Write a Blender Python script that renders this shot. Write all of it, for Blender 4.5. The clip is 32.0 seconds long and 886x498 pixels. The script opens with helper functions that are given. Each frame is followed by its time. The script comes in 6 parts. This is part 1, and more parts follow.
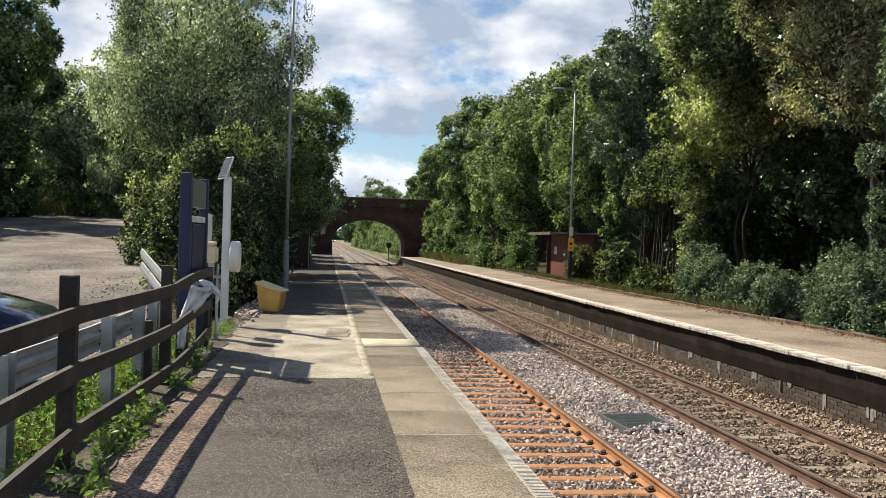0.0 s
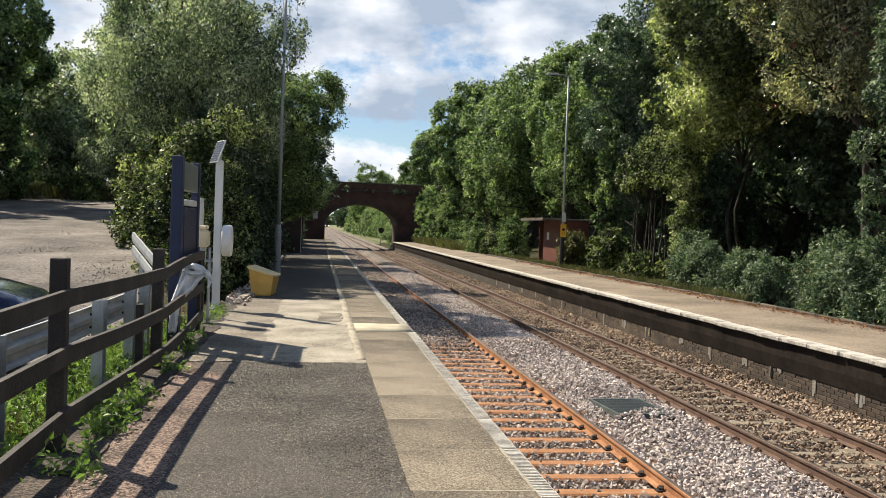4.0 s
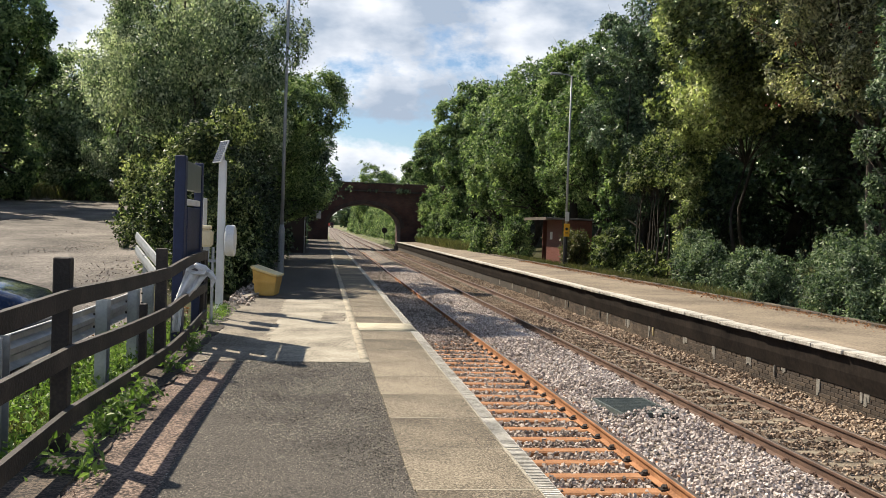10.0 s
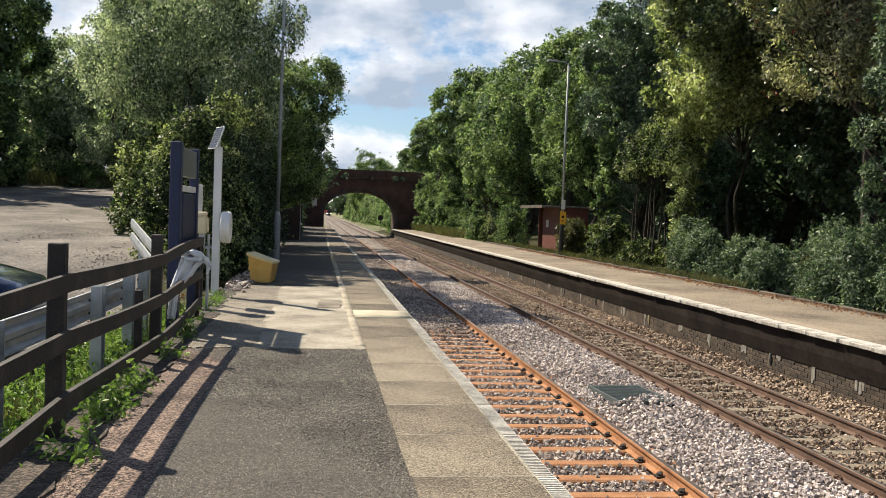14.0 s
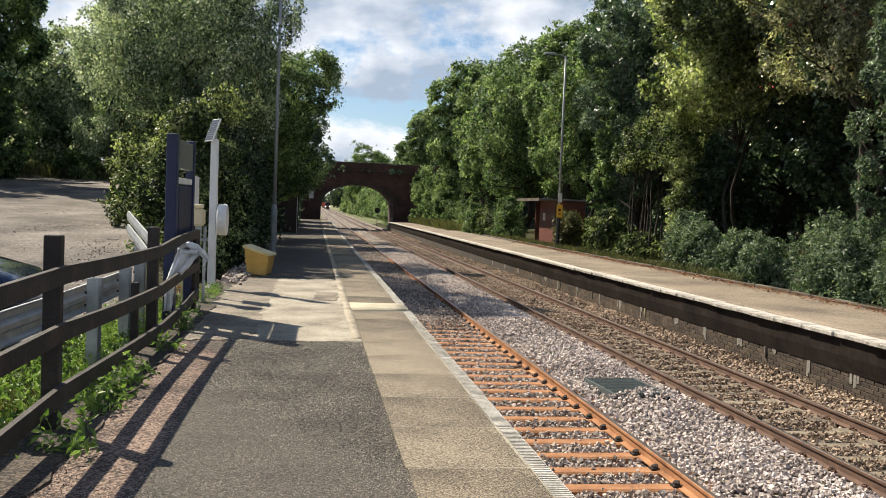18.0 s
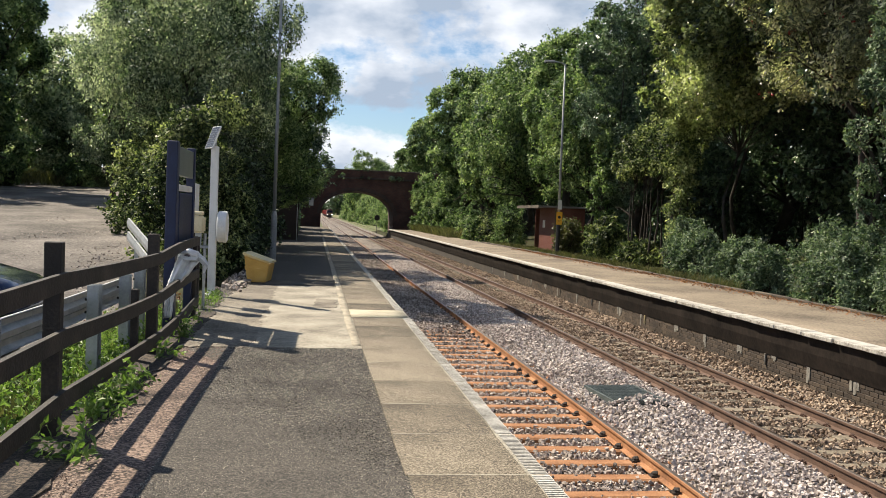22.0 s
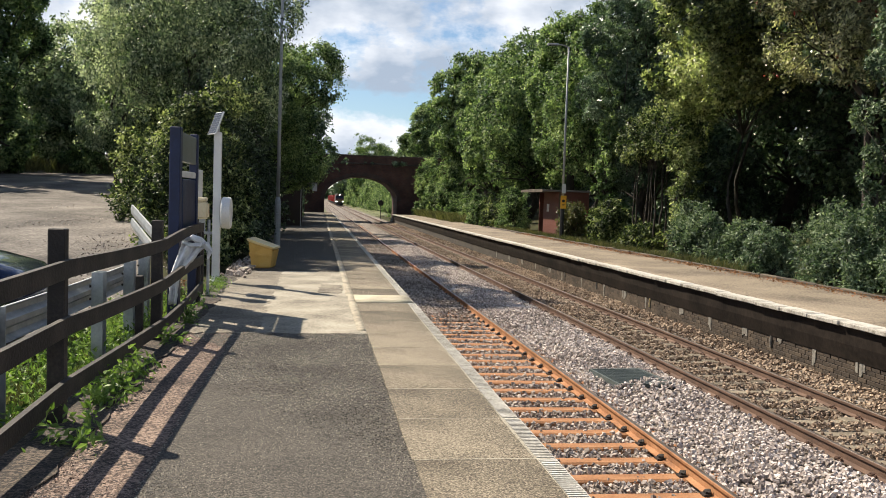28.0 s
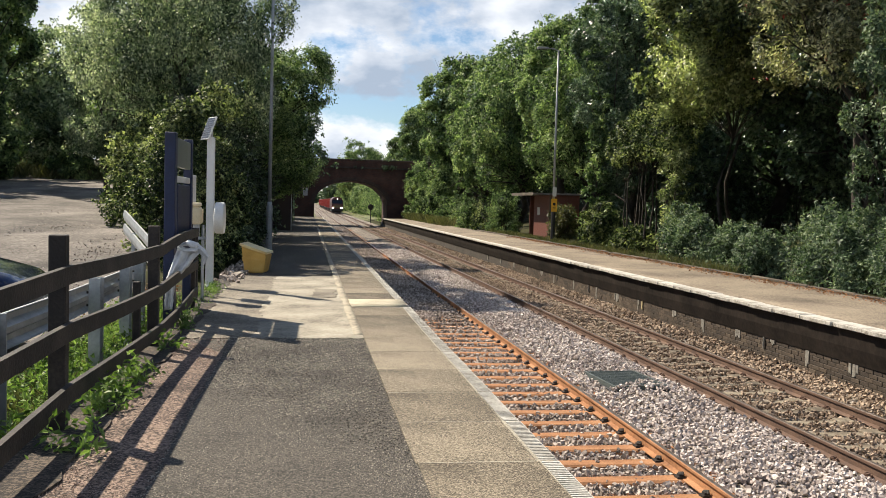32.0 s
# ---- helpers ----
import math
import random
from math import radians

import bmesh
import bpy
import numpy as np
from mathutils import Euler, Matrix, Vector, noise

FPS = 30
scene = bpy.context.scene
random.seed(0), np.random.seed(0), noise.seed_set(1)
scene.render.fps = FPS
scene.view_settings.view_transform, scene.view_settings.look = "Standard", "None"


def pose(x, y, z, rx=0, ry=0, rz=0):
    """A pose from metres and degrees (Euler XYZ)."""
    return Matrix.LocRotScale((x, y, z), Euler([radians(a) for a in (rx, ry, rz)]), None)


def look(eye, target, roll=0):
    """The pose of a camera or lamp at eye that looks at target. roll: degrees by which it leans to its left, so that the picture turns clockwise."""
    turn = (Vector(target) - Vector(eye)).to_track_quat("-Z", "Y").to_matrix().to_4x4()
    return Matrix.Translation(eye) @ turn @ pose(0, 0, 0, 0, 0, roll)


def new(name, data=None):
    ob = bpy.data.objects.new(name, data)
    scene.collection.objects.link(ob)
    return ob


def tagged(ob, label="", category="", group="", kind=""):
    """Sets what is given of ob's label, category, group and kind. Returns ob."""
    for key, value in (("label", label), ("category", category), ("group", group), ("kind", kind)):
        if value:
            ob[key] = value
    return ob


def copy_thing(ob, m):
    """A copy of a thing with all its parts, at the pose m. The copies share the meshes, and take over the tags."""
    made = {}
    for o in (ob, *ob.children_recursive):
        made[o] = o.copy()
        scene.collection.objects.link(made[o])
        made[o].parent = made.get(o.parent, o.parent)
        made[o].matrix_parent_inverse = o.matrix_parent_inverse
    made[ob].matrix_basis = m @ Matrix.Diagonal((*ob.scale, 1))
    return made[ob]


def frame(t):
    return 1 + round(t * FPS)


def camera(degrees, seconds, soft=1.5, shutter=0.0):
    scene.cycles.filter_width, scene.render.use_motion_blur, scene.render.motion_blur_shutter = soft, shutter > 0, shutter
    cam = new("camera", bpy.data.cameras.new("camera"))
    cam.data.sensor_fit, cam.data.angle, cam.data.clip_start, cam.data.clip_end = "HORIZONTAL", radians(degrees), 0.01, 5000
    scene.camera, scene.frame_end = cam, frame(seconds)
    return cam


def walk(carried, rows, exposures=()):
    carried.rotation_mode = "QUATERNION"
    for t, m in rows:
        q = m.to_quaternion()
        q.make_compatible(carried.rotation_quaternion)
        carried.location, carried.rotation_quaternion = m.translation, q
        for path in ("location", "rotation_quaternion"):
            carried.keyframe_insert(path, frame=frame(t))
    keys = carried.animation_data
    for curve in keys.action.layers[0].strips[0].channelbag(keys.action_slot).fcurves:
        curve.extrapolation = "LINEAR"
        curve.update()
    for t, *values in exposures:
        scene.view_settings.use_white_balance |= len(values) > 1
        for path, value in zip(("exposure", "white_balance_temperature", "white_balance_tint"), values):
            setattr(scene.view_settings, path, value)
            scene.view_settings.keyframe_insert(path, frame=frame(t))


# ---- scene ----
cam = camera(52.99, 32.0, soft=0.7)
PATH = [
    (0, pose(-1.685, -0.003, 1.812, 89.58, -1.83, -7.46)),
    (0.5, pose(-1.693, 0.005, 1.814, 89.40, -1.86, -7.41)),
    (1, pose(-1.690, 0.003, 1.821, 89.30, -1.89, -7.43)),
    (1.5, pose(-1.691, 0.015, 1.813, 89.24, -1.84, -7.57)),
    (2, pose(-1.684, 0.010, 1.812, 89.20, -1.86, -7.69)),
    (2.5, pose(-1.695, 0.011, 1.813, 89.08, -1.98, -7.74)),
    (3, pose(-1.683, 0.014, 1.813, 88.86, -2.04, -7.75)),
    (3.5, pose(-1.686, 0.010, 1.808, 88.71, -2.06, -7.87)),
    (5.5, pose(-1.676, 0.014, 1.802, 88.54, -2.20, -8.03)),
    (6, pose(-1.679, 0.045, 1.800, 88.34, -2.10, -7.96)),
    (6.5, pose(-1.686, 0.031, 1.800, 88.72, -1.97, -8.47)),
    (7, pose(-1.683, 0.007, 1.796, 89.20, -2.30, -8.74)),
    (7.5, pose(-1.682, 0.026, 1.804, 89.26, -2.00, -7.97)),
    (8, pose(-1.685, 0.013, 1.803, 89.07, -1.65, -7.64)),
    (8.5, pose(-1.686, 0.015, 1.802, 89.01, -1.63, -7.65)),
    (9, pose(-1.679, 0.015, 1.805, 88.97, -1.73, -7.73)),
    (9.5, pose(-1.678, 0.010, 1.805, 88.81, -1.88, -7.73)),
    (10, pose(-1.679, 0.011, 1.797, 88.64, -2.00, -7.73)),
    (10.5, pose(-1.687, 0.019, 1.795, 88.51, -2.14, -7.78)),
    (11, pose(-1.686, 0.029, 1.794, 88.36, -2.17, -7.84)),
    (11.5, pose(-1.680, 0.025, 1.791, 88.30, -2.15, -7.91)),
    (12, pose(-1.676, 0.032, 1.791, 88.21, -2.06, -7.96)),
    (12.5, pose(-1.688, 0.043, 1.790, 88.11, -2.05, -8.01)),
    (13, pose(-1.688, 0.040, 1.795, 87.99, -2.00, -8.07)),
    (13.5, pose(-1.680, 0.041, 1.791, 87.94, -2.06, -8.02)),
    (14, pose(-1.683, 0.039, 1.787, 87.86, -2.17, -7.99)),
    (14.5, pose(-1.688, 0.040, 1.788, 87.80, -2.20, -7.99)),
    (16.5, pose(-1.689, 0.024, 1.789, 87.64, -2.21, -8.24)),
    (17, pose(-1.687, 0.023, 1.790, 87.58, -2.21, -8.23)),
    (17.5, pose(-1.682, 0.029, 1.788, 87.51, -2.22, -8.19)),
    (18, pose(-1.678, 0.029, 1.786, 87.41, -2.28, -8.19)),
    (18.5, pose(-1.683, 0.020, 1.785, 87.36, -2.28, -8.17)),
    (19, pose(-1.683, 0.033, 1.785, 87.35, -2.28, -8.19)),
    (19.5, pose(-1.680, 0.019, 1.788, 87.37, -2.42, -8.24)),
    (20, pose(-1.679, 0.014, 1.787, 87.52, -2.39, -8.24)),
    (20.5, pose(-1.677, 0.012, 1.788, 87.86, -2.42, -8.18)),
    (21, pose(-1.685, 0.035, 1.790, 88.05, -2.45, -8.19)),
    (21.5, pose(-1.684, 0.017, 1.792, 88.08, -2.39, -8.22)),
    (22, pose(-1.679, 0.014, 1.783, 87.88, -2.28, -8.20)),
    (22.5, pose(-1.681, 0.030, 1.779, 87.70, -2.32, -8.18)),
    (23, pose(-1.679, 0.017, 1.781, 87.57, -2.42, -8.14)),
    (23.5, pose(-1.679, 0.018, 1.779, 87.54, -2.43, -8.18)),
    (24, pose(-1.685, 0.039, 1.783, 87.54, -2.41, -8.24)),
    (24.5, pose(-1.685, 0.035, 1.779, 87.43, -2.31, -8.24)),
    (25, pose(-1.680, 0.031, 1.780, 87.27, -2.25, -8.23)),
    (25.5, pose(-1.676, 0.035, 1.775, 87.13, -2.20, -8.23)),
    (27.5, pose(-1.675, 0.033, 1.770, 86.99, -1.80, -8.02)),
    (28, pose(-1.680, 0.046, 1.777, 86.89, -1.87, -7.96)),
    (28.5, pose(-1.683, 0.036, 1.776, 86.74, -1.97, -7.91)),
    (29, pose(-1.684, 0.041, 1.773, 86.80, -2.11, -7.89)),
    (29.5, pose(-1.687, 0.046, 1.776, 86.97, -2.18, -7.91)),
    (30, pose(-1.693, 0.042, 1.777, 87.08, -2.27, -7.90)),
    (30.5, pose(-1.692, 0.042, 1.777, 87.08, -2.30, -7.90)),
    (31, pose(-1.696, 0.031, 1.771, 87.05, -2.51, -7.90)),
    (31.5, pose(-1.737, 0.026, 1.771, 87.04, -2.28, -8.66)),
    (32, pose(-1.771, 0.036, 1.777, 87.15, -1.56, -8.65)),
]
walk(cam, PATH, exposures=[(0, 0.49), (18, 0.50), (19, 0.66), (20, 0.51), (32, 0.51)])

# ---- world, sun, exposure ----
SUN_EL, SUN_AZ = radians(47), radians(-46)
SLIT = [(0.0, 0.05), (0.075, 0.035), (0.106, 0.12), (0.115, 0.07), (0.122, 0.0), (0.24, 0.0), (0.34, 0.09), (1.0, 0.20)]
BASE = [(0.0, 0.07), (0.10, 0.02), (0.124, 0.15), (0.136, 0.12), (0.155, 0.0), (0.175, 0.0), (0.21, 0.07), (0.3, 0.05)]
world = bpy.data.worlds.new("sky")
scene.world = world
world.use_nodes = True
wt = world.node_tree
wn, wl = wt.nodes, wt.links
sky = wn.new("ShaderNodeTexSky")
sky.sky_type, sky.sun_disc = "NISHITA", False
sky.sun_elevation, sky.sun_rotation = SUN_EL, SUN_AZ
sky.dust_density, sky.ozone_density = 0.2, 3.5
dim = wn.new("ShaderNodeVectorMath")
dim.operation = "SCALE"
dim.inputs["Scale"].default_value = 0.10
wl.new(sky.outputs[0], dim.inputs[0])
wc = wn.new("ShaderNodeTexCoord")
wm = wn.new("ShaderNodeMapping")
wm.inputs["Scale"].default_value = (1, 1, 1.7)
wm.inputs["Location"].default_value = (0.35, 0.1, 0.22)
wl.new(wc.outputs["Generated"], wm.inputs["Vector"])
cn = wn.new("ShaderNodeTexNoise")
cn.inputs["Scale"].default_value, cn.inputs["Detail"].default_value, cn.inputs["Roughness"].default_value = 5.4, 14, 0.60
wl.new(wm.outputs[0], cn.inputs["Vector"])
cr = wn.new("ShaderNodeValToRGB")
cr.color_ramp.elements[0].position, cr.color_ramp.elements[1].position = 0.37, 0.455
# height over the horizon
cz = wn.new("ShaderNodeSeparateXYZ")
wl.new(wc.outputs["Generated"], cz.inputs[0])
slit = wn.new("ShaderNodeValToRGB")
base = wn.new("ShaderNodeValToRGB")
for ramp_, stops in ((slit, SLIT), (base, BASE)):
    while len(ramp_.color_ramp.elements) < len(stops):
        ramp_.color_ramp.elements.new(0.5)
    ramp_.color_ramp.interpolation = "EASE"
    for el, (p, v) in zip(ramp_.color_ramp.elements, stops):
        el.position, el.color = p, (v, v, v, 1)
    wl.new(cz.outputs[2], ramp_.inputs[0])
less = wn.new("ShaderNodeMath")
less.operation = "SUBTRACT"
wl.new(cn.outputs[0], less.inputs[0])
wl.new(slit.outputs[0], less.inputs[1])
wl.new(less.outputs[0], cr.inputs[0])
cn2 = wn.new("ShaderNodeTexNoise")
cn2.inputs["Scale"].default_value, cn2.inputs["Detail"].default_value = 7.0, 14
wm2 = wn.new("ShaderNodeMapping")
wm2.inputs["Scale"].default_value = (1, 1, 2.0)
wm2.inputs["Location"].default_value = (1.7, 2.4, 0.6)
wl.new(wc.outputs["Generated"], wm2.inputs["Vector"])
wl.new(wm2.outputs[0], cn2.inputs["Vector"])
cc = wn.new("ShaderNodeValToRGB")
cc.color_ramp.elements[0].position, cc.color_ramp.elements[0].color = 0.36, (0.40, 0.48, 0.60, 1)
cc.color_ramp.elements[1].position, cc.color_ramp.elements[1].color = 0.60, (1.08, 1.09, 1.12, 1)
shade = wn.new("ShaderNodeMath")
shade.operation = "SUBTRACT"
wl.new(cn2.outputs[0], shade.inputs[0])
wl.new(base.outputs[0], shade.inputs[1])
wl.new(shade.outputs[0], cc.inputs[0])
cm = wn.new("ShaderNodeMix")
cm.data_type = "RGBA"
wl.new(cr.outputs[0], cm.inputs[0])
wl.new(dim.outputs[0], cm.inputs[6])
wl.new(cc.outputs[0], cm.inputs[7])
wl.new(cm.outputs[2], wn["Background"].inputs[0])
wn["Background"].inputs[1].default_value = 0.8

sun_data = bpy.data.lights.new("sun", "SUN")
sun_data.energy, sun_data.angle, sun_data.color = 6.0, radians(0.6), (1.0, 0.885, 0.72)
sun = new("sun", sun_data)
to_sun = Vector((math.sin(SUN_AZ) * math.cos(SUN_EL), math.cos(SUN_AZ) * math.cos(SUN_EL), math.sin(SUN_EL)))
sun.matrix_world = look(to_sun * 60, (0, 0, 0))


# ---- materials ----
def stuff_mat(name, cols, scale=3.0, grain=60.0, rough=0.85, bump=0.3, metal=0.0, spread=0.0, island=False, coat=0.0, far=0.35, bdist=0.01, chip=0.0, chips=0.0):
    """A surface whose colour runs through cols by a coarse and a fine noise; spread: how far single pieces differ."""
    m = bpy.data.materials.new(name)
    m.use_nodes = True
    n, l = m.node_tree.nodes, m.node_tree.links
    b = n["Principled BSDF"]
    tc = n.new("ShaderNodeTexCoord")
    big, small = n.new("ShaderNodeTexNoise"), n.new("ShaderNodeTexNoise")
    big.inputs["Scale"].default_value, big.inputs["Detail"].default_value = scale, 5
    small.inputs["Scale"].default_value, small.inputs["Detail"].default_value = grain, 3
    for t in (big, small):
        l.new(tc.outputs["Object"], t.inputs["Vector"])
    add = n.new("ShaderNodeMix")
    add.data_type = "FLOAT"
    add.inputs[0].default_value = far
    l.new(big.outputs[0], add.inputs[2])
    l.new(small.outputs[0], add.inputs[3])
    src = add.outputs[0]
    if spread:
        if island:
            r = n.new("ShaderNodeNewGeometry").outputs["Random Per Island"]
        else:
            r = n.new("ShaderNodeObjectInfo").outputs["Random"]
        ma = n.new("ShaderNodeMath")
        ma.operation = "MULTIPLY_ADD"
        ma.inputs[1].default_value, ma.inputs[2].default_value = spread, -spread / 2
        l.new(r, ma.inputs[0])
        s = n.new("ShaderNodeMath")
        s.operation = "ADD"
        l.new(src, s.inputs[0])
        l.new(ma.outputs[0], s.inputs[1])
        src = s.outputs[0]
    height = small.outputs[0]
    if chip:
        # single chippings: each cell takes a shade of its own
        vo = n.new("ShaderNodeTexVoronoi")
        vo.inputs["Scale"].default_value = chip
        l.new(tc.outputs["Object"], vo.inputs["Vector"])
        sx = n.new("ShaderNodeSeparateXYZ")
        l.new(vo.outputs["Color"], sx.inputs[0])
        mc = n.new("ShaderNodeMath")
        mc.operation = "MULTIPLY_ADD"
        mc.inputs[1].default_value, mc.inputs[2].default_value = chips, -chips / 2
        l.new(sx.outputs[0], mc.inputs[0])
        sc = n.new("ShaderNodeMath")
        sc.operation = "ADD"
        l.new(src, sc.inputs[0])
        l.new(mc.outputs[0], sc.inputs[1])
        src, height = sc.outputs[0], sx.outputs[1]
    ramp = n.new("ShaderNodeValToRGB")
    e = ramp.color_ramp.elements
    while len(e) < len(cols):
        e.new(0.5)
    for k, c in enumerate(cols):
        e[k].position = 0.32 + 0.36 * k / max(1, len(cols) - 1)
        e[k].color = (*c, 1)
    l.new(src, ramp.inputs[0])
    l.new(ramp.outputs[0], b.inputs["Base Color"])
    b.inputs["Metallic"].default_value = metal
    rr = n.new("ShaderNodeMapRange")
    rr.inputs["To Min"].default_value, rr.inputs["To Max"].default_value = max(0.03, rough - 0.15), min(1, rough + 0.12)
    l.new(small.outputs[0], rr.inputs["Value"])
    l.new(rr.outputs[0], b.inputs["Roughness"])
    b.inputs["Coat Weight"].default_value = coat
    if bump:
        bp = n.new("ShaderNodeBump")
        bp.inputs["Strength"].default_value, bp.inputs["Distance"].default_value = bump, bdist
        l.new(height, bp.inputs["Height"])
        l.new(bp.outputs[0], b.inputs["Normal"])
    return m


def leaf_mat(name, dark, mid, light, through_leaf=0.4, gloss=0.45, clump=0.55):
    """Leaves: colour by single leaf and by clump, the clumps painting boughs light and dark, with light passing through
    the blade.
    """
    m = bpy.data.materials.new(name)
    m.use_nodes = True
    n, l = m.node_tree.nodes, m.node_tree.links
    b = n["Principled BSDF"]
    tc = n.new("ShaderNodeTexCoord")
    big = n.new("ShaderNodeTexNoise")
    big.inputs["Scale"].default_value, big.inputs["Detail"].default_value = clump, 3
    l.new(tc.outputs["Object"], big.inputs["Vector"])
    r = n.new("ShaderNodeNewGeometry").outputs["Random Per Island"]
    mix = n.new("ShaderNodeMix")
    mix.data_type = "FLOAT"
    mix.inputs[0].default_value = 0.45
    # clump tones stretched to stand in for lit and shaded boughs
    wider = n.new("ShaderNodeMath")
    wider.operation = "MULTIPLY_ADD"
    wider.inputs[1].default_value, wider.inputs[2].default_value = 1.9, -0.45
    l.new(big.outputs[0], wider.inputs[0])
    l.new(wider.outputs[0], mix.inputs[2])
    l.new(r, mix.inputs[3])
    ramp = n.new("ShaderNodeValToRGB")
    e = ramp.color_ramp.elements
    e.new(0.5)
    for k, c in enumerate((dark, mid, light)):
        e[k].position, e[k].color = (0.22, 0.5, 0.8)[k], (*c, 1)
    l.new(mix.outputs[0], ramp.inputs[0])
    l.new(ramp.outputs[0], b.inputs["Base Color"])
    b.inputs["Roughness"].default_value = gloss
    tr = n.new("ShaderNodeBsdfTranslucent")
    warm = n.new("ShaderNodeMix")
    warm.data_type, warm.blend_type = "RGBA", "MULTIPLY"
    warm.inputs[0].default_value = 1.0
    warm.inputs[7].default_value = (1.1, 1.25, 0.72, 1)
    l.new(ramp.outputs[0], warm.inputs[6])
    l.new(warm.outputs[2], tr.inputs["Color"])
    sh = n.new("ShaderNodeMixShader")
    sh.inputs[0].default_value = through_leaf
    l.new(b.outputs[0], sh.inputs[1])
    l.new(tr.outputs[0], sh.inputs[2])
    l.new(sh.outputs[0], n["Material Output"].inputs["Surface"])
    return m


def plain(name, col, rough=0.5, metal=0.0, glow=0.0):
    m = bpy.data.materials.new(name)
    m.use_nodes = True
    b = m.node_tree.nodes["Principled BSDF"]
    b.inputs["Base Color"].default_value = (*col, 1)
    b.inputs["Roughness"].default_value, b.inputs["Metallic"].default_value = rough, metal
    if glow:
        b.inputs["Emission Color"].default_value = (*col, 1)
        b.inputs["Emission Strength"].default_value = glow
    return m


def brick_mat(name, a, b_, mortar, size=(0.225, 0.075)):
    """Coursed brickwork for walls seen from far off; runs along x or y by the wall's own faces."""
    m = bpy.data.materials.new(name)
    m.use_nodes = True
    n, l = m.node_tree.nodes, m.node_tree.links
    bs = n["Principled BSDF"]
    tc = n.new("ShaderNodeTexCoord")
    sp = n.new("ShaderNodeSeparateXYZ")
    l.new(tc.outputs["Object"], sp.inputs[0])
    ad = n.new("ShaderNodeMath")
    ad.operation = "ADD"
    l.new(sp.outputs[0], ad.inputs[0])
    l.new(sp.outputs[1], ad.inputs[1])
    cb = n.new("ShaderNodeCombineXYZ")
    l.new(ad.outputs[0], cb.inputs[0])
    l.new(sp.outputs[2], cb.inputs[1])
    br = n.new("ShaderNodeTexBrick")
    br.inputs["Scale"].default_value = 1.0
    br.inputs["Brick Width"].default_value, br.inputs["Row Height"].default_value = size
    br.inputs["Mortar Size"].default_value = 0.006
    br.inputs["Color1"].default_value, br.inputs["Color2"].default_value, br.inputs["Mortar"].default_value = (*a, 1), (*b_, 1), (*mortar, 1)
    l.new(cb.outputs[0], br.inputs["Vector"])
    no = n.new("ShaderNodeTexNoise")
    no.inputs["Scale"].default_value, no.inputs["Detail"].default_value = 0.8, 6
    l.new(tc.outputs["Object"], no.inputs["Vector"])
    rp = n.new("ShaderNodeValToRGB")
    rp.color_ramp.elements[0].position, rp.color_ramp.elements[0].color = 0.35, (0.4, 0.38, 0.38, 1)
    rp.color_ramp.elements[1].position, rp.color_ramp.elements[1].color = 0.65, (1, 1, 1, 1)
    l.new(no.outputs[0], rp.inputs[0])
    mx = n.new("ShaderNodeMix")
    mx.data_type, mx.blend_type = "RGBA", "MULTIPLY"
    mx.inputs[0].default_value = 0.8
    l.new(br.outputs[0], mx.inputs[6])
    l.new(rp.outputs[0], mx.inputs[7])
    l.new(mx.outputs[2], bs.inputs["Base Color"])
    bs.inputs["Roughness"].default_value = 0.9
    bp = n.new("ShaderNodeBump")
    bp.inputs["Strength"].default_value, bp.inputs["Distance"].default_value = 0.5, 0.01
    l.new(br.outputs["Fac"], bp.inputs["Height"])
    bp.invert = True
    l.new(bp.outputs[0], bs.inputs["Normal"])
    return m


M_TARMAC = stuff_mat("tarmac", [(0.014, 0.0128, 0.0105), (0.057, 0.050, 0.041), (0.178, 0.155, 0.125)], 1.4, 110, 0.9, 1.0, far=0.82, chip=120, chips=0.36, bdist=0.012)
M_CHIPS = stuff_mat("grey_chippings", [(0.012, 0.011, 0.0095), (0.062, 0.055, 0.045), (0.185, 0.165, 0.132), (0.46, 0.42, 0.34)], 1.0, 60, 0.9, 0.2, spread=0.46, island=True, far=0.3)
M_REDCHIPS = stuff_mat("red_gravel_chippings", [(0.04, 0.027, 0.021), (0.15, 0.10, 0.077), (0.29, 0.20, 0.16), (0.48, 0.38, 0.32)], 1.0, 60, 0.9, 0.2, spread=0.36, island=True, far=0.3)
M_SLABCHIPS = stuff_mat("sandy_grit", [(0.05, 0.04, 0.03), (0.12, 0.10, 0.072), (0.25, 0.21, 0.155), (0.52, 0.46, 0.36)], 1.0, 60, 0.9, 0.2, spread=0.46, island=True, far=0.3)
M_PALE = stuff_mat("worn_pale_tarmac", [(0.10, 0.088, 0.068), (0.30, 0.27, 0.21), (0.43, 0.395, 0.32)], 1.1, 40, 0.9, 0.4, far=0.3, chip=55, chips=0.22)
M_DIRTY = stuff_mat("dirty_worn_surfacing", [(0.06, 0.05, 0.038), (0.19, 0.165, 0.127), (0.31, 0.275, 0.215)], 1.2, 40, 0.92, 0.5, far=0.35, chip=60, chips=0.3)
M_SLAB = stuff_mat("platform_slab_concrete", [(0.042, 0.033, 0.022), (0.152, 0.126, 0.088), (0.37, 0.315, 0.23)], 1.3, 90, 0.9, 0.8, spread=0.16, far=0.6, chip=110, chips=0.3, bdist=0.01)
M_WORNWHITE = stuff_mat("worn_white_edge", [(0.20, 0.185, 0.155), (0.46, 0.44, 0.39), (0.66, 0.64, 0.59)], 3.5, 40, 0.85, 0.4, spread=0.08)
